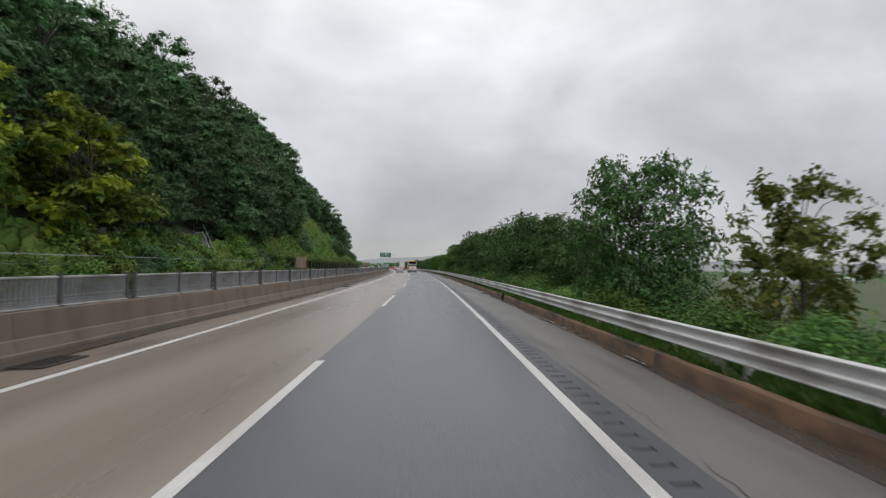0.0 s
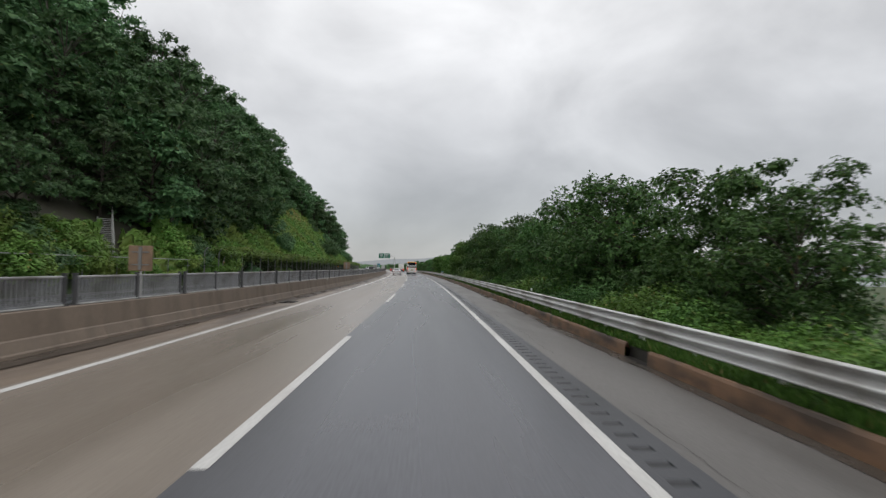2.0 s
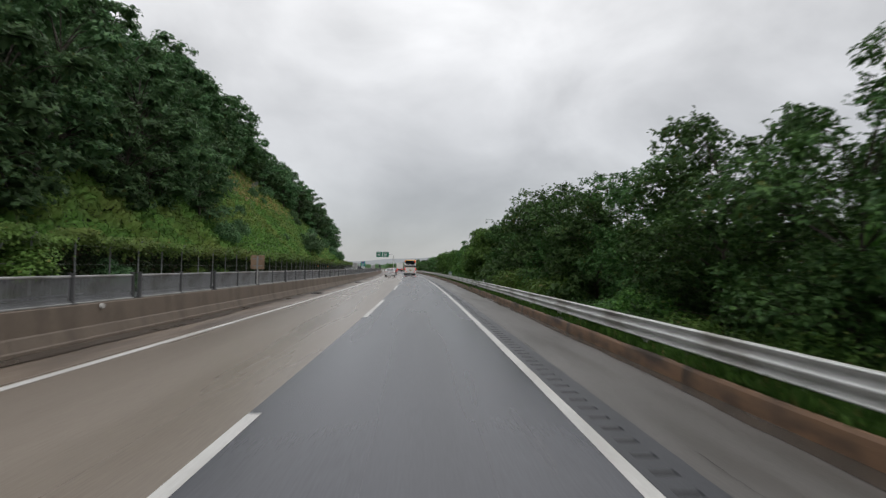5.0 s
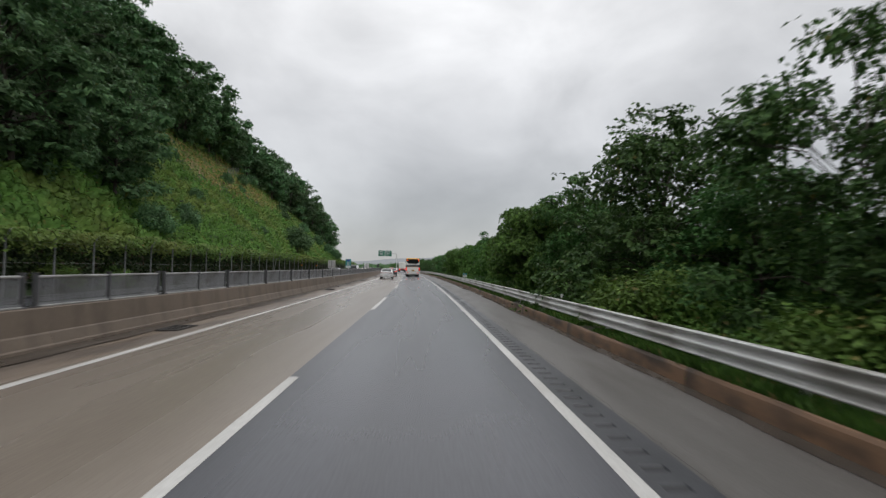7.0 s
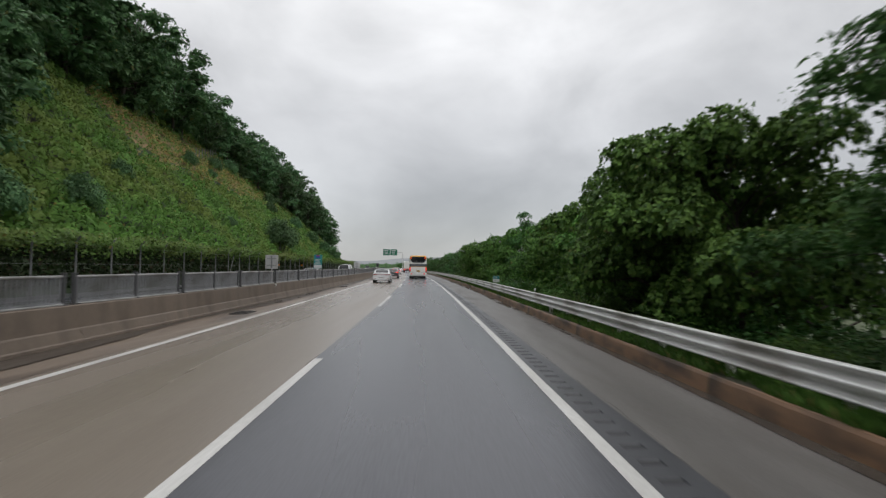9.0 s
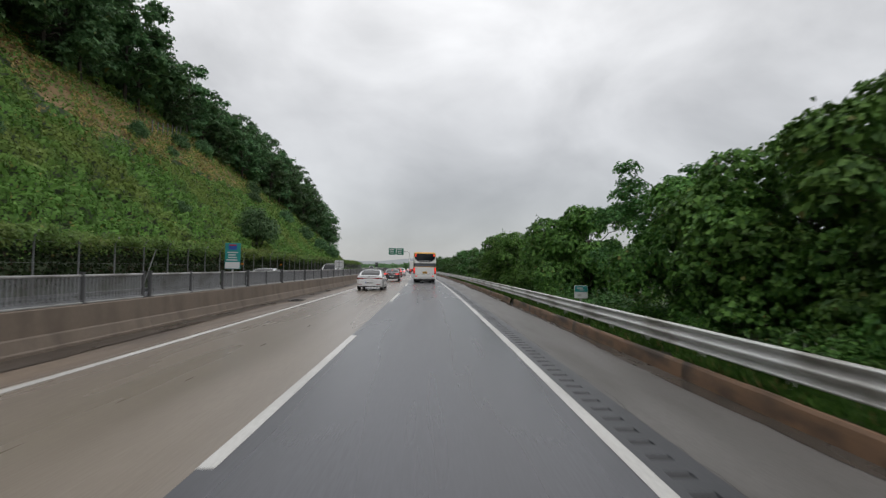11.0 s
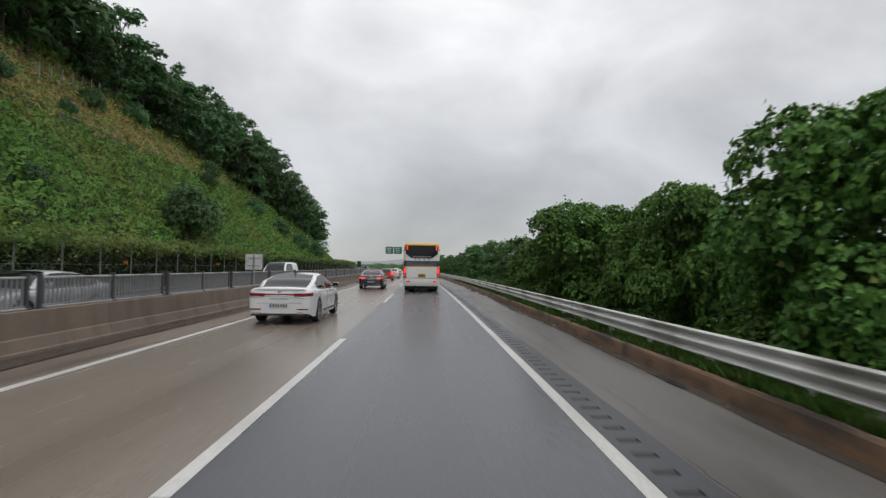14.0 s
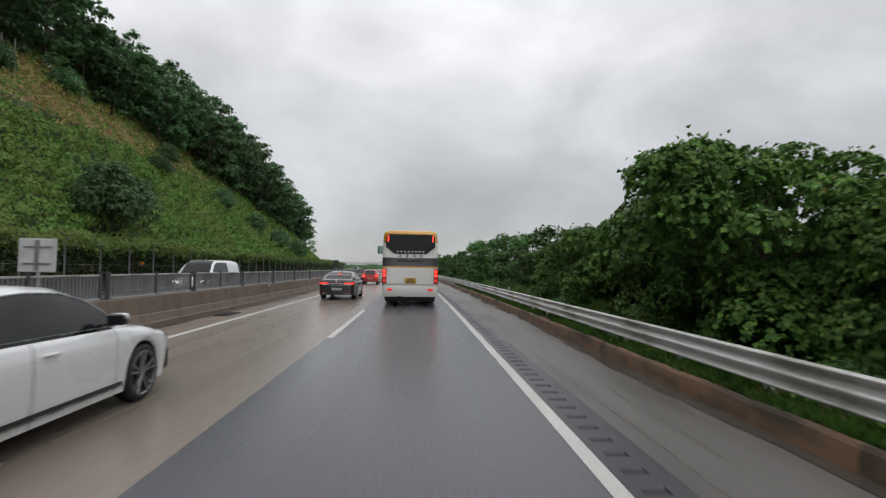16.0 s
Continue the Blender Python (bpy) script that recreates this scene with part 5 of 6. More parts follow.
    if style == "sedan":
        for sx in (-1, 1):
            xs = sorted((sx * 0.40, sx * 0.885))
            part("tail_lamp", strip(xs[0], xs[1], lambda x: 0.80 + 0.02 * abs(x), lambda x: 0.905 - 0.02 * (0.885 - abs(x)), -1).mesh("tail_lamp", TAIL_DIM if brake else TAIL_OFF, True), ob, label="lit red tail lamp" if brake else "red tail lamp")
            if brake:
                xs = sorted((sx * 0.52, sx * 0.86))
                part("lamp_lens", strip(xs[0], xs[1], lambda x: 0.835 + 0.03 * (0.86 - abs(x)), lambda x: 0.885 - 0.03 * (0.86 - abs(x)), -1, 0.018).mesh("lamp_lens", TAIL_ON, True), ob)
            xs = sorted((sx * 0.50, sx * 0.80))
            part("reflector", strip(xs[0], xs[1], 0.43, 0.465, -1).mesh("reflector", TAIL_OFF, True), ob)
            g = Shape()
            ring = [(sx * 0.60 + 0.115 * math.cos(a), 0.335 + 0.04 * math.sin(a)) for a in [2 * math.pi * k / 18 for k in range(18)]]
            inner = [(sx * 0.60 + 0.095 * math.cos(a), 0.335 + 0.026 * math.sin(a)) for a in [2 * math.pi * k / 18 for k in range(18)]]
            g.grid([[(x, -L2 + 0.04, z) for x, z in ring], [(x, -L2 - 0.022, z) for x, z in ring], [(x, -L2 - 0.022, z) for x, z in inner], [(x, -L2 + 0.05, z) for x, z in inner]], close=True)
            part("exhaust_tip", g.mesh("exhaust_tip", CHROME, True), ob, label="chrome exhaust trim")
        part("tail_light_bar", strip(-0.40, 0.40, lambda x: 0.852 - 0.03 * abs(x), lambda x: 0.885, -1, 0.010).mesh("tail_light_bar", TAIL_OFF, True), ob)
        part("boot_trim", strip(-0.80, 0.80, lambda x: 0.775 + 0.055 * math.exp(-(x / 0.42) ** 4), lambda x: 0.79 + 0.055 * math.exp(-(x / 0.42) ** 4), -1, 0.016, 24).mesh("boot_trim", CHROME, True), ob, label="chrome strip under the lamps")
        part("boot_seam", strip(-0.62, 0.62, 0.615, 0.622, -1, 0.004).mesh("boot_seam", BLACK_TRIM), ob)
        part("rear_diffuser", strip(-0.78, 0.78, 0.27, 0.31, -1, 0.012).mesh("rear_diffuser", BLACK_TRIM), ob)
        g = Shape()
        for k in range(7):
            g.box((-0.235 + 0.078 * k, -L2 - 0.012, 0.745), (0.05, 0.012, 0.022))
        part("boot_lettering", g.mesh("boot_lettering", CHROME), ob, label="row of small chrome bars")
        g = Shape()
        g.tube([(0, -L2 + 0.0, 0.955), (0, -L2 - 0.02, 0.95)], [0.05, 0.042], 16)
        part("emblem", g.mesh("emblem", CHROME, True), ob)
        pz, rear_y = 0.555, -L2 - 0.012
        if brake:
            part("high_brake_lamp", Shape().box((0, -1.28, 1.318), (0.22, 0.05, 0.018)).mesh("high_brake_lamp", TAIL_ON), ob, label="lit high brake lamp")
        if not brake:
            part("spoiler_lip", strip(-0.7, 0.7, 1.005, 1.02, -1, 0.0).mesh("spoiler_lip", c), ob)
        g = Shape()
        g.prism([(-0.02, 1.44), (0.02, 1.44), (0.006, 1.52), (-0.006, 1.52)], -0.80, -0.66)
        part("antenna_fin", g.mesh("antenna_fin", BLACK_TRIM), ob)
    elif style == "hatch":
        for sx in (-1, 1):
            xs = sorted((sx * 0.56, sx * 0.775))
            part("tail_lamp", strip(xs[0], xs[1], 0.74, 1.02, -1).mesh("tail_lamp", TAIL_ON if brake else TAIL_DIM, True), ob, label="lit red tail lamp")
            xs = sorted((sx * 0.45, sx * 0.70))
            part("reflector", strip(xs[0], xs[1], 0.40, 0.44, -1).mesh("reflector", TAIL_OFF, True), ob)
        part("rear_bumper_trim", strip(-0.6, 0.6, 0.28, 0.36, -1).mesh("rear_bumper_trim", BLACK_TRIM), ob)
        pz, rear_y = 0.60, -L2 - 0.012
    else:
        for sx in (-1, 1):
            xs = sorted((sx * 0.82, sx * 0.945))
            part("tail_lamp", strip(xs[0], xs[1], 0.8, 1.06, -1).mesh("tail_lamp", TAIL_DIM, True), ob)
        pz, rear_y = 0.62, -L2 - 0.012
    plate = part("number_plate", Shape().box((0, rear_y, pz), (0.52, 0.016, 0.115), ch=0.006).mesh("number_plate", PLATE_WHITE), ob, label="white number plate")
    mark = Shape().box((0, 0, 0), (0.04, 0.004, 0.07)).mesh("plate_mark", INK)
    for k in range(6):
        part("plate_mark", mark, plate, Matrix.Translation((-0.15 + 0.066 * k + (0.02 if k > 2 else 0), rear_y - 0.010, pz)))
    part("plate_band", Shape().box((-0.232, rear_y - 0.010, pz), (0.045, 0.004, 0.105)).mesh("plate_band", BLUE_INK), plate)
    # front: lamps, grille, lower intake
    z0 = 0.60 if style != "van" else 0.8
    for sx in (-1, 1):
        xs = sorted((sx * half * 0.52, sx * half * 0.93))
        part("headlamp", strip(xs[0], xs[1], lambda x: z0, lambda x: z0 + 0.10, 1, 0.006).mesh("headlamp", HEAD_ON if headlamps else LAMP_CLEAR, True), ob, label="lit headlamp" if headlamps else "clear headlamp")
    part("grille", strip(-half * 0.45, half * 0.45, 0.34, 0.60, 1, 0.008).mesh("grille", BLACK_TRIM), ob, label="black grille")
    # doors, handles, mirrors
    for sx in (-1, 1):
        for y0, y1 in ((-1.32 if style != "hatch" else -1.0, -0.36), (-0.34, 0.86 if style != "hatch" else 0.62)):
            g = Shape()
            for yy in (y0, y1):
                g.tube([(sx * (x - 0.001), y, z) for x, y, z in section(yy)[:5]], 0.003, 6)
            part("door_seam", g.mesh("door_seam", BLACK_TRIM), ob)
            g = Shape()
            hy = y0 + 0.16
            g.box((sx * (lerp_table(wide, hy) + 0.018), hy + 0.02, lerp_table(deck, hy) - 0.145), (0.03, 0.20, 0.035), ch=0.01)
            part("door_handle", g.mesh("door_handle", CHROME if c is BLACK_PAINT else c), ob)
        if style == "sedan":
            run = [wb[0] + 0.47 + (wb[1] - wb[0] - 0.94) * k / 10 for k in range(11)]
            g = Shape()
            g.grid([[(sx * (x - 0.02), y, 0.298), (sx * (x + 0.012), y, 0.298), (sx * (x + 0.014), y, 0.338), (sx * (x - 0.02), y, 0.338)]
                    for x, y in ((lerp_table(wide, y) * 0.985, y) for y in run)])
            skirt = part("side_skirt", g.mesh("side_skirt", BLACK_TRIM), ob, label="black sill strip")
            part("skirt_trim", Shape().tube([(sx * (lerp_table(wide, y) * 0.985 + 0.012), y, 0.291) for y in run], 0.010, 6).mesh("skirt_trim", CHROME, True), skirt, label="chrome line along the sill")
        g = Shape()
        my = cab[1] - 0.42
        mx, mz = half * 0.98, lerp_table(deck, my) + 0.06
        g.box((sx * (mx - 0.02), my, mz - 0.02), (0.16, 0.05, 0.03), ch=0.01)
        g.box((sx * (mx + 0.10), my + 0.02, mz + 0.035), (0.20, 0.11, 0.125), ch=0.05)
        mir = part("wing_mirror", g.mesh("wing_mirror", c if c is not WHITE_PAINT else BLACK_TRIM, True), ob)
        if c is WHITE_PAINT:
            part("mirror_cap", Shape().box((sx * (mx + 0.105), my + 0.04, mz + 0.058), (0.20, 0.09, 0.095), ch=0.04).mesh("mirror_cap", c, True), mir, label="white mirror cap")
        part("mirror_glass", Shape().box((sx * (mx + 0.10), my - 0.042, mz + 0.035), (0.17, 0.006, 0.10)).mesh("mirror_glass", DARK_GLASS), mir)
    put_wheels(ob, WHEEL, half - 0.12, wb, 0.345)
    return ob


def bus(m):
    """A high coach seen from behind."""
    ob = thing("coach_bus", m, "white coach bus with orange-yellow top and dark grey band", "bus", "vehicles on the motorway")
    W, L = 1.245, 12.0
    top_z = 3.36

    def ring(z, inset, y0=-L / 2, y1=L / 2):
        r, w = 0.22, W - inset
        out = []
        for cx, cyy, a0 in ((w - r, y1 - r - inset * 0.6, 0), (-(w - r), y1 - r - inset * 0.6, 90), (-(w - r), y0 + r + inset * 0.5, 180), (w - r, y0 + r + inset * 0.5, 270)):
            for k in range(5):
                a = radians(a0 + 22.5 * k)
                out.append((cx + r * math.cos(a), cyy + r * math.sin(a), z))
        return out

    def shell(levels, name, mat, cap=False):
        g = Shape()
        g.grid([ring(z, i) for z, i in levels], close=True)
        n = len(ring(0, 0))
        if cap:
            g.f.append(tuple(len(g.v) - n + k for k in range(n)))
        part(name, g.mesh(name, mat, True), ob)

    shell([(0.42, 0.05), (0.45, 0.02), (0.92, 0.0), (0.94, 0.01)], "bumper_skirt", BUS_WHITE)
    shell([(0.945, 0.012), (0.95, 0.004), (1.70, 0.0)], "lower_body", BUS_WHITE)
    shell([(1.70, 0.0), (1.705, -0.004), (1.755, -0.004), (1.76, 0.0)], "yellow_stripe", BUS_YELLOW)
    shell([(1.76, 0.0), (1.78, 0.003), (2.12, 0.006), (2.14, 0.008)], "grey_band", BUS_GREY)
    shell([(2.14, 0.008), (2.62, 0.02), (2.80, 0.028)], "upper_body", BUS_WHITE)
    shell([(2.80, 0.028), (3.12, 0.045), (3.24, 0.075), (3.32, 0.15), (top_z, 0.32), (top_z + 0.015, 0.6)], "roof", BUS_YELLOW, True)
    yb = -L / 2
    # rear window: wide at the top, corners cut below, set into the body
    outline = [(-1.07, 2.62), (-0.70, 2.33), (0.70, 2.33), (1.07, 2.62), (1.06, 3.05), (0.98, 3.16), (-0.98, 3.16), (-1.06, 3.05)]
    part("rear_window", Shape().prism(outline, yb - 0.012, yb + 0.25).mesh("rear_window", DARK_GLASS), ob, label="dark tinted rear window")
    frame_ = Shape()
    pts = [(x * 1.012, yb - 0.006, 2.745 + (z - 2.745) * 1.012) for x, z in outline]
    frame_.tube(pts + [pts[0]], 0.016, 5, False)
    part("window_frame", frame_.mesh("window_frame", BLACK_TRIM, True), ob)
    for sx in (-1, 1):
        part("brake_light", Shape().box((sx * 0.985, yb - 0.016, 2.98), (0.055, 0.02, 0.27), ch=0.01).mesh("brake_light", TAIL_ON), ob, label="lit red upright brake light")
        lamp = part("tail_lamp", Shape().box((sx * 1.135, yb + 0.04, 1.33), (0.205, 0.14, 0.70), ch=0.04).mesh("tail_lamp", TAIL_OFF), ob, label="red tail lamp cluster")
        for z in (1.14, 1.36, 1.54):
            part("lamp_lens", Shape().box((sx * 1.135, yb - 0.032, z), (0.13, 0.012, 0.13), ch=0.02).mesh("lamp_lens", TAIL_ON if z > 1.2 else TAIL_DIM), lamp)
        part("fog_lamp", Shape().box((sx * 0.90, yb + 0.012, 0.73), (0.24, 0.05, 0.12), ch=0.03).mesh("fog_lamp", TAIL_DIM), ob)
        part("side_lower_panel", Shape().box((sx * (W - 0.004), 0.4, 0.66), (0.02, 3.6, 0.42), ch=0.01).mesh("side_lower_panel", BUS_GREY), ob)
        for k in range(6):
            y0 = -5.0 + 1.66 * k
            part("side_window", Shape().box((sx * (W - 0.012), y0 + 0.8, 2.52), (0.03, 1.58, 0.74), ch=0.02).mesh("side_window", DARK_GLASS), ob)
    g = Shape()
    for z in (1.96, 1.99, 2.02, 2.05):
        g.box((0, yb - 0.004, z), (1.15, 0.02, 0.014))
    part("vent_grille", g.mesh("vent_grille", BLACK_TRIM), ob)
    part("engine_door", Shape().box((0, yb + 0.004, 1.33), (1.86, 0.03, 0.70), ch=0.012).mesh("engine_door", BUS_WHITE), ob)
    plate = part("number_plate", Shape().box((0.02, yb - 0.022, 1.13), (0.50, 0.016, 0.235), ch=0.008).mesh("number_plate", PLATE_YELLOW), ob, label="yellow number plate")
    part("plate_recess", Shape().box((0, yb - 0.012, 1.15), (0.70, 0.008, 0.30), ch=0.004).mesh("plate_recess", BUS_WHITE), ob)
    mark = Shape().box((0, 0, 0), (0.045, 0.004, 0.10)).mesh("plate_mark", INK)
    for k in range(5):
        part("plate_mark", mark, plate, Matrix.Translation((-0.13 + 0.075 * k, yb - 0.033, 1.10)))
    part("plate_mark", Shape().box((0.02, yb - 0.033, 1.205), (0.2, 0.004, 0.045)).mesh("plate_mark", INK), plate)
    # lettering that stays plain bars: pale on the glass, dark below it, and a round badge
    pale = Shape().box((0, 0, 0), (0.095, 0.008, 0.055), ch=0.003).mesh("window_letter_bar", PALE_INK)
    for k in range(8):
        part("window_letter_bar", pale, ob, Matrix.Translation((-0.56 + 0.16 * k, yb - 0.018, 2.41)), "pale bar of lettering on the rear window")
    dark = Shape().box((0, 0, 0.035), (0.15, 0.02, 0.028)).box((0, 0, -0.04), (0.12, 0.02, 0.03)).box((0.03, -0.001, 0), (0.03, 0.02, 0.11)).mesh("body_letter_bar", BUS_GREY)
    for k in range(4):
        part("body_letter_bar", dark, ob, Matrix.Translation((-0.46 + 0.31 * k, yb + 0.004, 2.235)), "dark bar of lettering below the window")
    g = Shape()
    rows = [[(q * 1.5 * math.cos(a), yb - d, 2.085 + q * math.sin(a)) for a in [2 * math.pi * k / 20 for k in range(20)]] for q, d in ((0.07, -0.02), (0.07, 0.012), (0.05, 0.012), (0.05, -0.02))]
    g.grid(rows, close=True)
    part("badge", g.mesh("badge", CHROME, True), ob)
    g = Shape()
    g.box((0, 0, 0.60), (2.2, L - 0.6, 0.36), ch=0.05)
    g.box((0, yb + 0.6, 0.46), (2.25, 0.9, 0.34), ch=0.05)
    g.box((0, yb + 0.32, 0.33), (2.2, 0.10, 0.26), ch=0.02)
    part("underbody", g.mesh("underbody", BLACK_TRIM), ob)
    part("bumper_seam", Shape().box((0, yb + 0.002, 0.945), (2.1, 0.02, 0.014)).mesh("bumper_seam", BLACK_TRIM), ob)
    part("exhaust_pipe", Shape().tube([(-0.45, yb + 0.3, 0.42), (-0.45, yb - 0.02, 0.41)], 0.06, 12).mesh("exhaust_pipe", BLACK_TRIM, True), ob)
    put_wheels(ob, BIG_WHEEL, W - 0.20, (-3.1, 3.4), 0.50)
    for sx in (-1, 1):
        w = thing("wheel", Matrix.Translation((sx * (W - 0.56), -3.1, 0.5)), "", "")
        w.parent = ob
        part("tyre", BIG_WHEEL[0], w)
        part("mud_flap", Shape().box((sx * (W - 0.36), -3.72, 0.46), (0.58, 0.02, 0.55)).mesh("mud_flap", BLACK_TRIM), ob)
    return ob


def box_truck(m):
    ob = thing("box_truck", m, "white box lorry with red lamps far ahead", "truck", "vehicles on the motorway")
    part("cargo_box", Shape().box((0, -0.8, 2.2), (2.4, 6.2, 2.5), ch=0.05).mesh("cargo_box", BUS_WHITE), ob)
    g = Shape()
    g.prism([(-1.1, 0.7), (1.1, 0.7), (1.12, 1.7), (1.0, 2.7), (-1.0, 2.7), (-1.12, 1.7)], 2.5, 4.3)
    part("cab", g.mesh("cab", SILVER_PAINT), ob)
    part("windscreen", Shape().box((0, 4.31, 2.1), (1.9, 0.03, 0.8), ch=0.01).mesh("windscreen", DARK_GLASS), ob)
    g = Shape()
    g.box((0, 0.2, 0.78), (0.9, 7.8, 0.25), ch=0.02)
    g.box((0, -3.9, 0.62), (2.3, 0.10, 0.18), ch=0.02)
    part("chassis", g.mesh("chassis", BLACK_TRIM), ob)
    for sx in (-1, 1):
        part("tail_lamp", Shape().box((sx * 0.95, -3.97, 0.85), (0.36, 0.05, 0.16), ch=0.02).mesh("tail_lamp", TAIL_ON), ob, label="lit red tail lamp")
        part("door_bar", Shape().box((sx * 0.35, -3.92, 2.2), (0.05, 0.04, 2.3)).mesh("door_bar", STEEL), ob)
    part("rear_stripe", Shape().box((0, -3.915, 1.1), (2.3, 0.03, 0.16)).mesh("rear_stripe", RED_PAINT), ob)
    put_wheels(ob, BIG_WHEEL, 0.98, (-2.4, 3.3), 0.50)
    return ob


bus(stand(156.3, -0.04))
car("sedan", stand(156.4, -3.80), "dark grey executive sedan with lit brake lamps on the wet lane", BLACK_PAINT, "sedan", True)
car("sedan", stand(133.2, -4.02), "clean white sedan with tinted windows and alloy wheels", WHITE_PAINT, "sedan")
car("hatchback", stand(180.0, -4.05), "small red hatchback with glowing tail lamps", RED_PAINT, "hatch", True)
car("sedan", stand(192.0, -3.7), "white sedan in the queue ahead", WHITE_PAINT, "sedan", True)
car("sedan", stand(203.0, -3.7), "white sedan in the queue ahead", WHITE_PAINT, "sedan", True)
car("sedan", stand(222.0, -3.7), "silver sedan in the queue ahead", SILVER_PAINT, "sedan", True)
box_truck(stand(238.0, -0.3))
car("hatchback", stand(251.0, -3.8), "small red hatchback in the queue ahead", RED_PAINT, "hatch", True)
car("sedan", stand(275.0, -0.2), "white sedan in the queue ahead", WHITE_PAINT, "sedan", True)
car("van", stand(156.5, -11.1, 0, 180), "white van on the oncoming carriageway with headlamps lit", WHITE_PAINT, "van", False, True)
car("sedan", stand(131.3, -11.2, 0, 180), "silver sedan on the oncoming carriageway", SILVER_PAINT, "sedan")
car("sedan", stand(262.0, -11.2, 0, 180), "white sedan on the oncoming carriageway with headlamps lit", WHITE_PAINT, "sedan", False, True)
car("van", stand(306.0, -14.6, 0, 180), "silver van on the oncoming carriageway with headlamps lit", SILVER_PAINT, "van", False, True)

# ---- signs, grates, gantry ----
SIGN_BACK = surface("grey_sign_back", (0.50, 0.50, 0.49), (0.42, 0.42, 0.41), 3, (0.4, 0.55), 0.05, metal=0.2, stain=(0.32, 0.31, 0.29), stain_scale=2.5)
SIGN_BROWN = surface("rusty_brown_sign_back", (0.30, 0.20, 0.125), (0.24, 0.165, 0.105), 3, (0.5, 0.7), 0.1, stain=(0.16, 0.10, 0.065), stain_scale=2.5)
SIGN_TEAL = surface("teal_sign_face", (0.02, 0.26, 0.24), (0.02, 0.22, 0.21), 3, (0.35, 0.5), 0.0)
SIGN_WHITE = surface("white_sign_face", (0.66, 0.67, 0.67), (0.6, 0.61, 0.61), 3, (0.35, 0.5), 0.0, stain=(0.45, 0.44, 0.42), stain_scale=2)
SIGN_GREEN = surface("green_sign_face", (0.015, 0.17, 0.10), (0.015, 0.14, 0.085), 3, (0.35, 0.5), 0.0)
SIGN_DARK = surface("dark_sign_box", (0.03, 0.032, 0.035), (0.05, 0.05, 0.052), 3, (0.5, 0.7), 0.0)
ORANGE = surface("orange_reflector", (0.75, 0.25, 0.02), (0.65, 0.21, 0.02), 4, (0.3, 0.4), 0.0)


def barrier_sign(q, z, w, h, mat, label, brackets=True, off=-7.43, foot=0.78):
    ob = thing("road_sign", stand(q, off, foot), label, "sign", "signs on the barrier")
    part("post", Shape().tube([(0, 0.03, 0), (0, 0.03, z - foot + h * 0.45)], 0.032, 10).mesh("post", SIGN_BACK, True), ob)
    part("board", Shape().box((0, 0, z - foot), (w, 0.022, h), ch=0.008).mesh("board", mat), ob)
    if brackets:
        for e in (-0.25, 0.25):
            part("bracket", Shape().box((0, -0.018, z - foot + e * h), (w * 0.72, 0.025, 0.03)).mesh("bracket", POST_GREY), ob)
        part("stiffener", Shape().box((0, -0.028, z - foot), (0.07, 0.03, h * 0.9)).mesh("stiffener", POST_GREY), ob)
    return ob


barrier_sign(29.3, 1.82, 0.62, 0.66, SIGN_BROWN, "rusty brown back of a sign on the median barrier")
barrier_sign(104.0, 1.84, 0.62, 0.68, SIGN_BACK, "grey back of a sign on the median barrier")
barrier_sign(138.75, 1.82, 0.74, 0.68, SIGN_WHITE, "pale grey back of a square sign on the median barrier")
barrier_sign(65.7, 1.82, 0.62, 0.64, SIGN_BROWN, "rusty brown back of a sign on the median barrier")
barrier_sign(178.5, 2.03, 0.46, 0.70, SIGN_DARK, "dark box of a signal on the median barrier", False)
tl = barrier_sign(115.1, 1.99, 0.58, 0.98, SIGN_TEAL, "tall teal and white sign on the median barrier", False)
part("panel", Shape().box((0, -0.014, 0.86), (0.54, 0.008, 0.24)).mesh("panel", SIGN_WHITE), tl, label="white field")
part("header", Shape().box((0, -0.014, 1.55), (0.30, 0.008, 0.20), ch=0.003).mesh("header", BLUE_INK), tl, label="blue badge")
part("header_band", Shape().box((0, -0.020, 1.62), (0.26, 0.006, 0.045)).mesh("header_band", RED_PAINT), tl)
g = Shape()
for k in range(4):
    g.box((-0.02 + 0.015 * (k % 2), -0.014, 1.06 + 0.095 * k), (0.40 - 0.06 * (k % 3), 0.008, 0.042))
part("writing", g.mesh("writing", PALE_INK), tl)
rs = barrier_sign(112.2, 0.95, 0.44, 0.42, SIGN_WHITE, "small teal and white sign on a post behind the guardrail", False, 4.97, 0.15)
part("panel", Shape().box((0, -0.014, 0.90), (0.41, 0.008, 0.19)).mesh("panel", SIGN_TEAL), rs, label="teal field")
g = Shape()
g.box((-0.05, -0.020, 0.93), (0.20, 0.006, 0.045))
g.box((0.02, -0.020, 0.87), (0.14, 0.006, 0.03))
g.box((-0.06, -0.014, 0.70), (0.12, 0.006, 0.06))
part("writing", g.mesh("writing", SIGN_BACK), rs)
for q in (36, 75.5, 98, 150, 176):  # reflectors on the guardrail and the fence
    ob = thing("reflector", stand(q, RAIL_OFF + 0.02, 0.81), "small white and orange reflector on the guardrail", "reflector", "reflectors")
    part("stem", Shape().box((0, 0, 0.02), (0.02, 0.03, 0.05)).mesh("stem", STEEL), ob)
    part("lens", Shape().box((0, -0.01, 0.075), (0.075, 0.02, 0.075), ch=0.012).mesh("lens", SIGN_WHITE), ob)
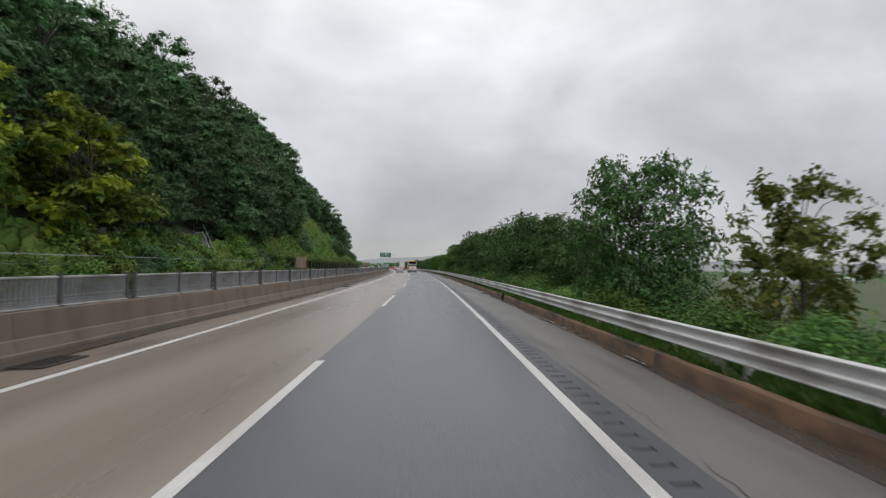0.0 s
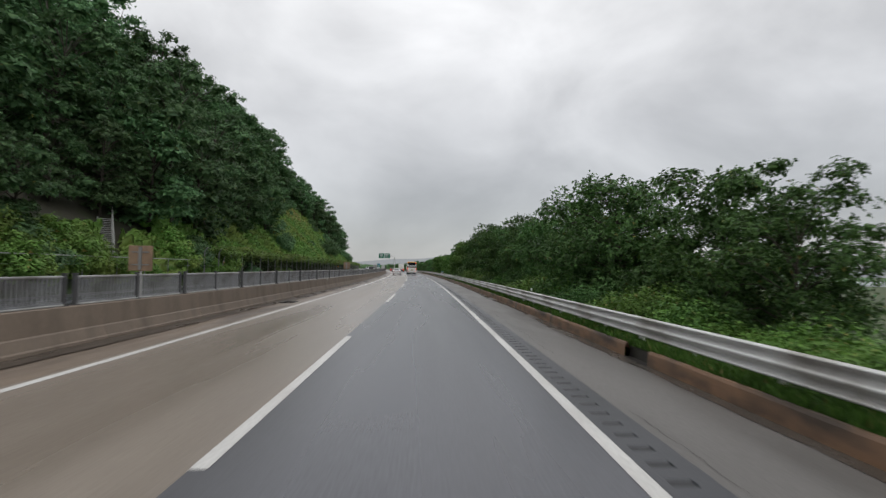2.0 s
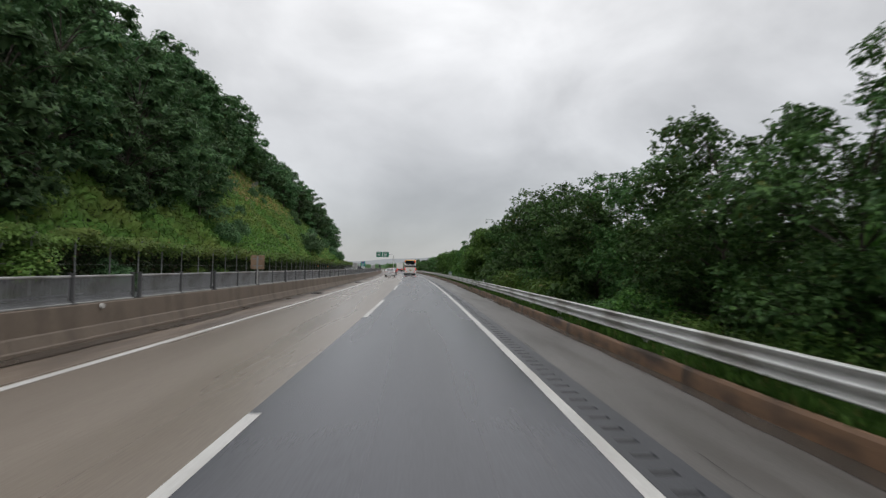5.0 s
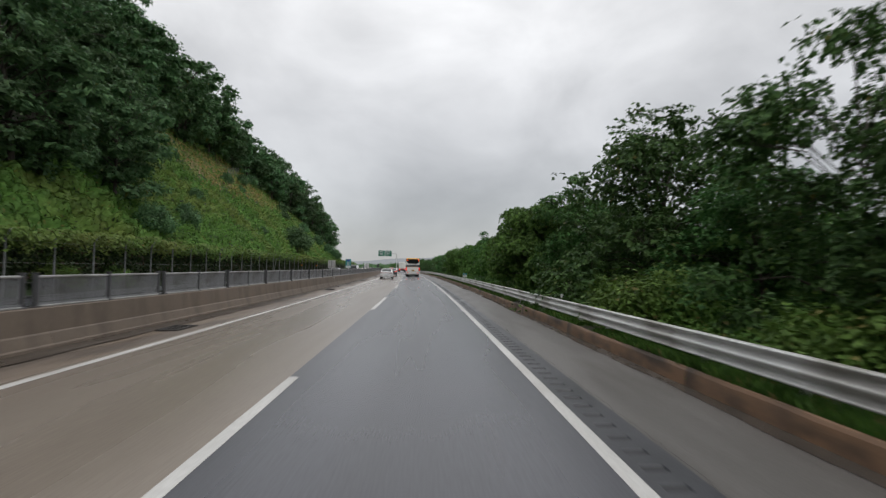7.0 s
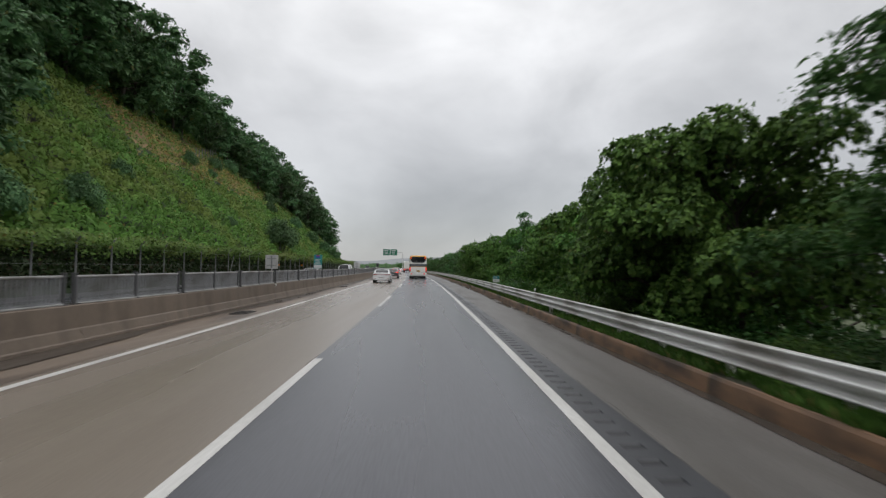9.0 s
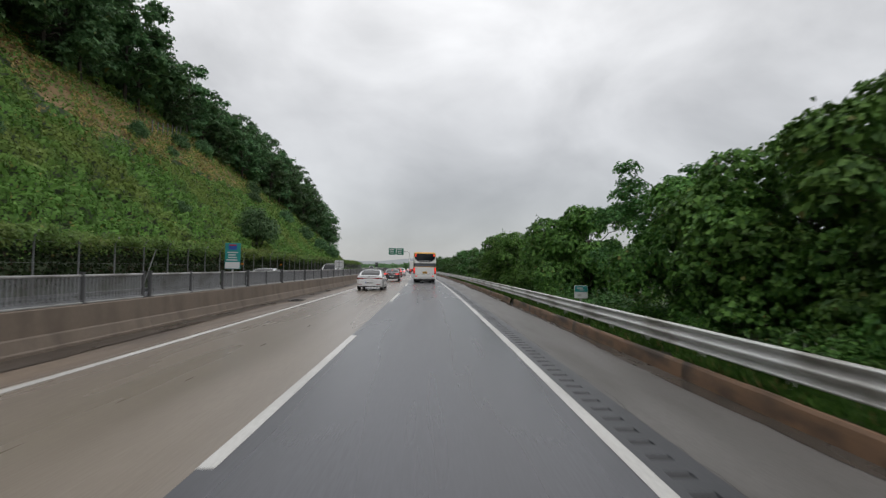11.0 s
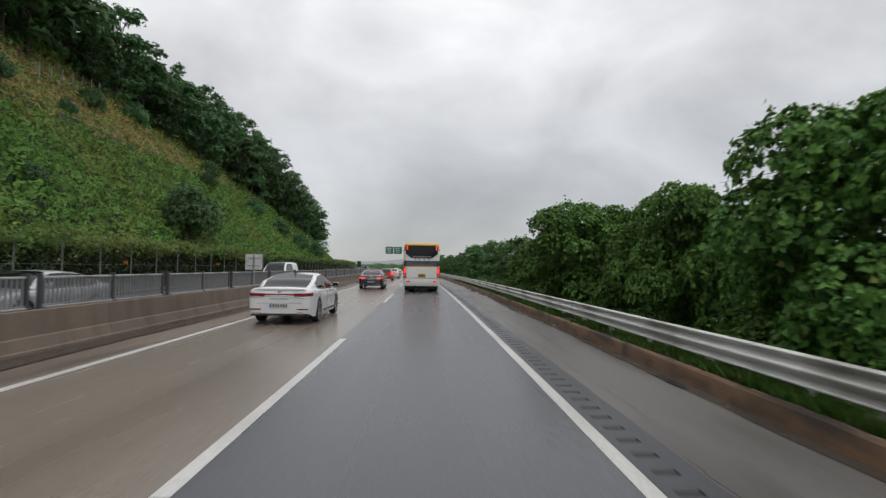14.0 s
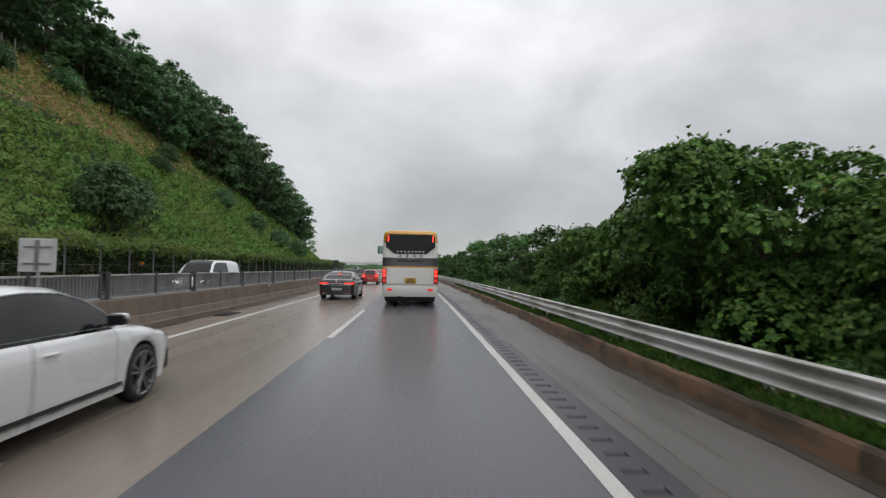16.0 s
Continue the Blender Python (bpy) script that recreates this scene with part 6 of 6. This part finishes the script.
for q in (150.5, 166.0):
    ob = thing("reflector", stand(q, FENCE + 0.10, 1.75), "orange reflector plate on the fence", "reflector", "reflectors")
    part("plate", Shape().box((0, 0, 0.0), (0.30, 0.02, 0.20), ch=0.01).mesh("plate", ORANGE), ob)
    part("clip", Shape().box((-0.05, 0.01, 0.0), (0.14, 0.03, 0.05)).mesh("clip", POST_GREY), ob)

GRATE = surface("dark_iron_grate", (0.03, 0.028, 0.026), (0.05, 0.042, 0.036), 4, (0.5, 0.7), 0.2)
for q in (8.0, 39.7, 74.0, 97.0, 120.3, 146.0):
    ob = thing("drain_grate", stand(q, -6.3, -0.012), "dark iron drain grate in the muddy gutter", "drain", "drains")
    part("pit", Shape().box((0, 0, -0.002), (0.48, 1.0, 0.02)).mesh("pit", BLACK_TRIM), ob)
    g = Shape()
    g.box((-0.26, 0, 0.004), (0.05, 1.08, 0.04))
    g.box((0.26, 0, 0.004), (0.05, 1.08, 0.04))
    g.box((0, -0.53, 0.004), (0.5, 0.05, 0.04))
    g.box((0, 0.53, 0.004), (0.5, 0.05, 0.04))
    part("frame_ring", g.mesh("frame_ring", GRATE), ob)
    bar = Shape().box((0, 0, 0.006), (0.47, 0.025, 0.03)).mesh("bar", GRATE)
    for k in range(12):
        part("bar", bar, ob, Matrix.Translation((0, -0.46 + 0.084 * k, 0)))

gan = thing("sign_gantry", stand(342, -3.0), "steel sign gantry with two green direction boards", "gantry")
g = Shape()
g.tube([(6.6, 0, 0), (6.6, 0, 8.6), (6.3, 0, 9.2), (5.6, 0, 9.4), (-3.9, 0, 9.4)], 0.2, 10)
part("mast", g.mesh("mast", STEEL, True), gan)
for x in (-1.9, 1.9):
    bd = part("board", Shape().box((x, -0.3, 9.3), (3.5, 0.12, 3.2), ch=0.04).mesh("board", SIGN_GREEN), gan, label="green direction board")
    g = Shape()
    for k in range(3):
        g.box((x - 0.2, -0.37, 10.2 - 0.85 * k), (2.2 - 0.3 * k, 0.02, 0.34))
    part("writing", g.mesh("writing", SIGN_WHITE), bd)

# far tree line and hazy hills
n = 26000
r = np.random.default_rng(21)
q = r.uniform(330, 900, n)
side = r.random(n)
o = np.where(side < 0.5, r.uniform(10, 40, n), -r.uniform(24, 60, n))
hh = np.array([3.2 + 2.6 * noise.noise(Vector((a * 0.03, b * 0.05, 1))) + 2 * noise.noise(Vector((a * 0.15, b * 0.15, 5))) for a, b in zip(q, o)])
pts = np.array([at(a, b, max(0.3, c) * (0.4 + 0.6 * e)) for a, b, c, e in zip(q, o, hh, r.random(n) ** 0.5)])
v = leaf_arrays(pts, np.array([[0, -0.6, 0.8]]) + r.normal(size=(n, 3)) * 0.4, r.uniform(0.8, 1.7, n), r, 0.8)
tagged(new("far_woods", leaf_mesh("far_woods", v, LEAF_HILL)), "green trees lining the motorway far ahead", "woods", kind="stuff")
# haze over the far hills is put into this even grey glow
HAZE = glow("haze_glow", (0.300, 0.318, 0.335), 0.9)
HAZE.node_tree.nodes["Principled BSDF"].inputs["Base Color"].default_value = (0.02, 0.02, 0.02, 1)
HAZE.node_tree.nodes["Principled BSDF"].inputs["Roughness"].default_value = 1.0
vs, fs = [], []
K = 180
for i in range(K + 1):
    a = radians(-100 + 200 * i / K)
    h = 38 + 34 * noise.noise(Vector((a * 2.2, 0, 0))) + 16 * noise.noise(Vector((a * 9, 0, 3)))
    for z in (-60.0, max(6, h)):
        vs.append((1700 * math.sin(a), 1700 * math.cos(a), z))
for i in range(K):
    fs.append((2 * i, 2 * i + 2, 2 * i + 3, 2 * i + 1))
setting("backdrop", mesh_from("backdrop", vs, fs, HAZE, True), "hills on the horizon, haze painted in as a grey glow", "backdrop")

# pale plastic greenhouses on the plain
FILM = surface("pale_plastic_film", (0.55, 0.58, 0.60), (0.46, 0.50, 0.53), 0.5, (0.3, 0.5), 0.0, stain=(0.36, 0.39, 0.40), stain_scale=0.3)
arch = [(3.4 * math.cos(math.pi * k / 12), 3.0 * math.sin(math.pi * k / 12) ** 0.8) for k in range(13)]
g = Shape()
g.prism(arch, -18, 18)
film_me = g.mesh("film", FILM)
g = Shape()
for y in (-18.02, -9, 0, 9, 18.02):
    g.tube([(x * 1.005, y, z * 1.005 + 0.01) for x, z in arch], 0.05, 5, False)
hoop_me = g.mesh("hoops", STEEL)
for x, y, a in ((186, 282, 20), (196, 285, 20), (206, 288, 20), (216, 292, 20), (150, 430, -12), (160, 428, -12), (170, 426, -12), (230, 500, 5), (242, 500, 5), (270, 330, 60), (276, 342, 60)):
    ob = thing("greenhouse", pose(x, y, -5.8, 0, 0, a), "long pale plastic greenhouse on the plain", "greenhouse", "greenhouses")
    part("film", film_me, ob)
    part("hoops", hoop_me, ob)
n = 16000
r = np.random.default_rng(33)
x, y = r.uniform(130, 520, n), r.uniform(-50, 900, n)
keep = np.array([noise.noise(Vector((a * 0.012, b * 0.012, 2))) for a, b in zip(x, y)]) > 0.12
x, y = x[keep], y[keep]
z = -5.8 + 5.5 * r.random(len(x)) ** 0.7
v = leaf_arrays(np.stack([x, y, z], axis=1), np.array([[-0.5, -0.3, 0.8]]) + r.normal(size=(len(x), 3)) * 0.4, r.uniform(1.0, 2.2, len(x)), r, 0.8)
tagged(new("plain_groves", leaf_mesh("plain_groves", v, LEAF_HILL)), "groves of trees on the plain below the road", "woods", kind="stuff")
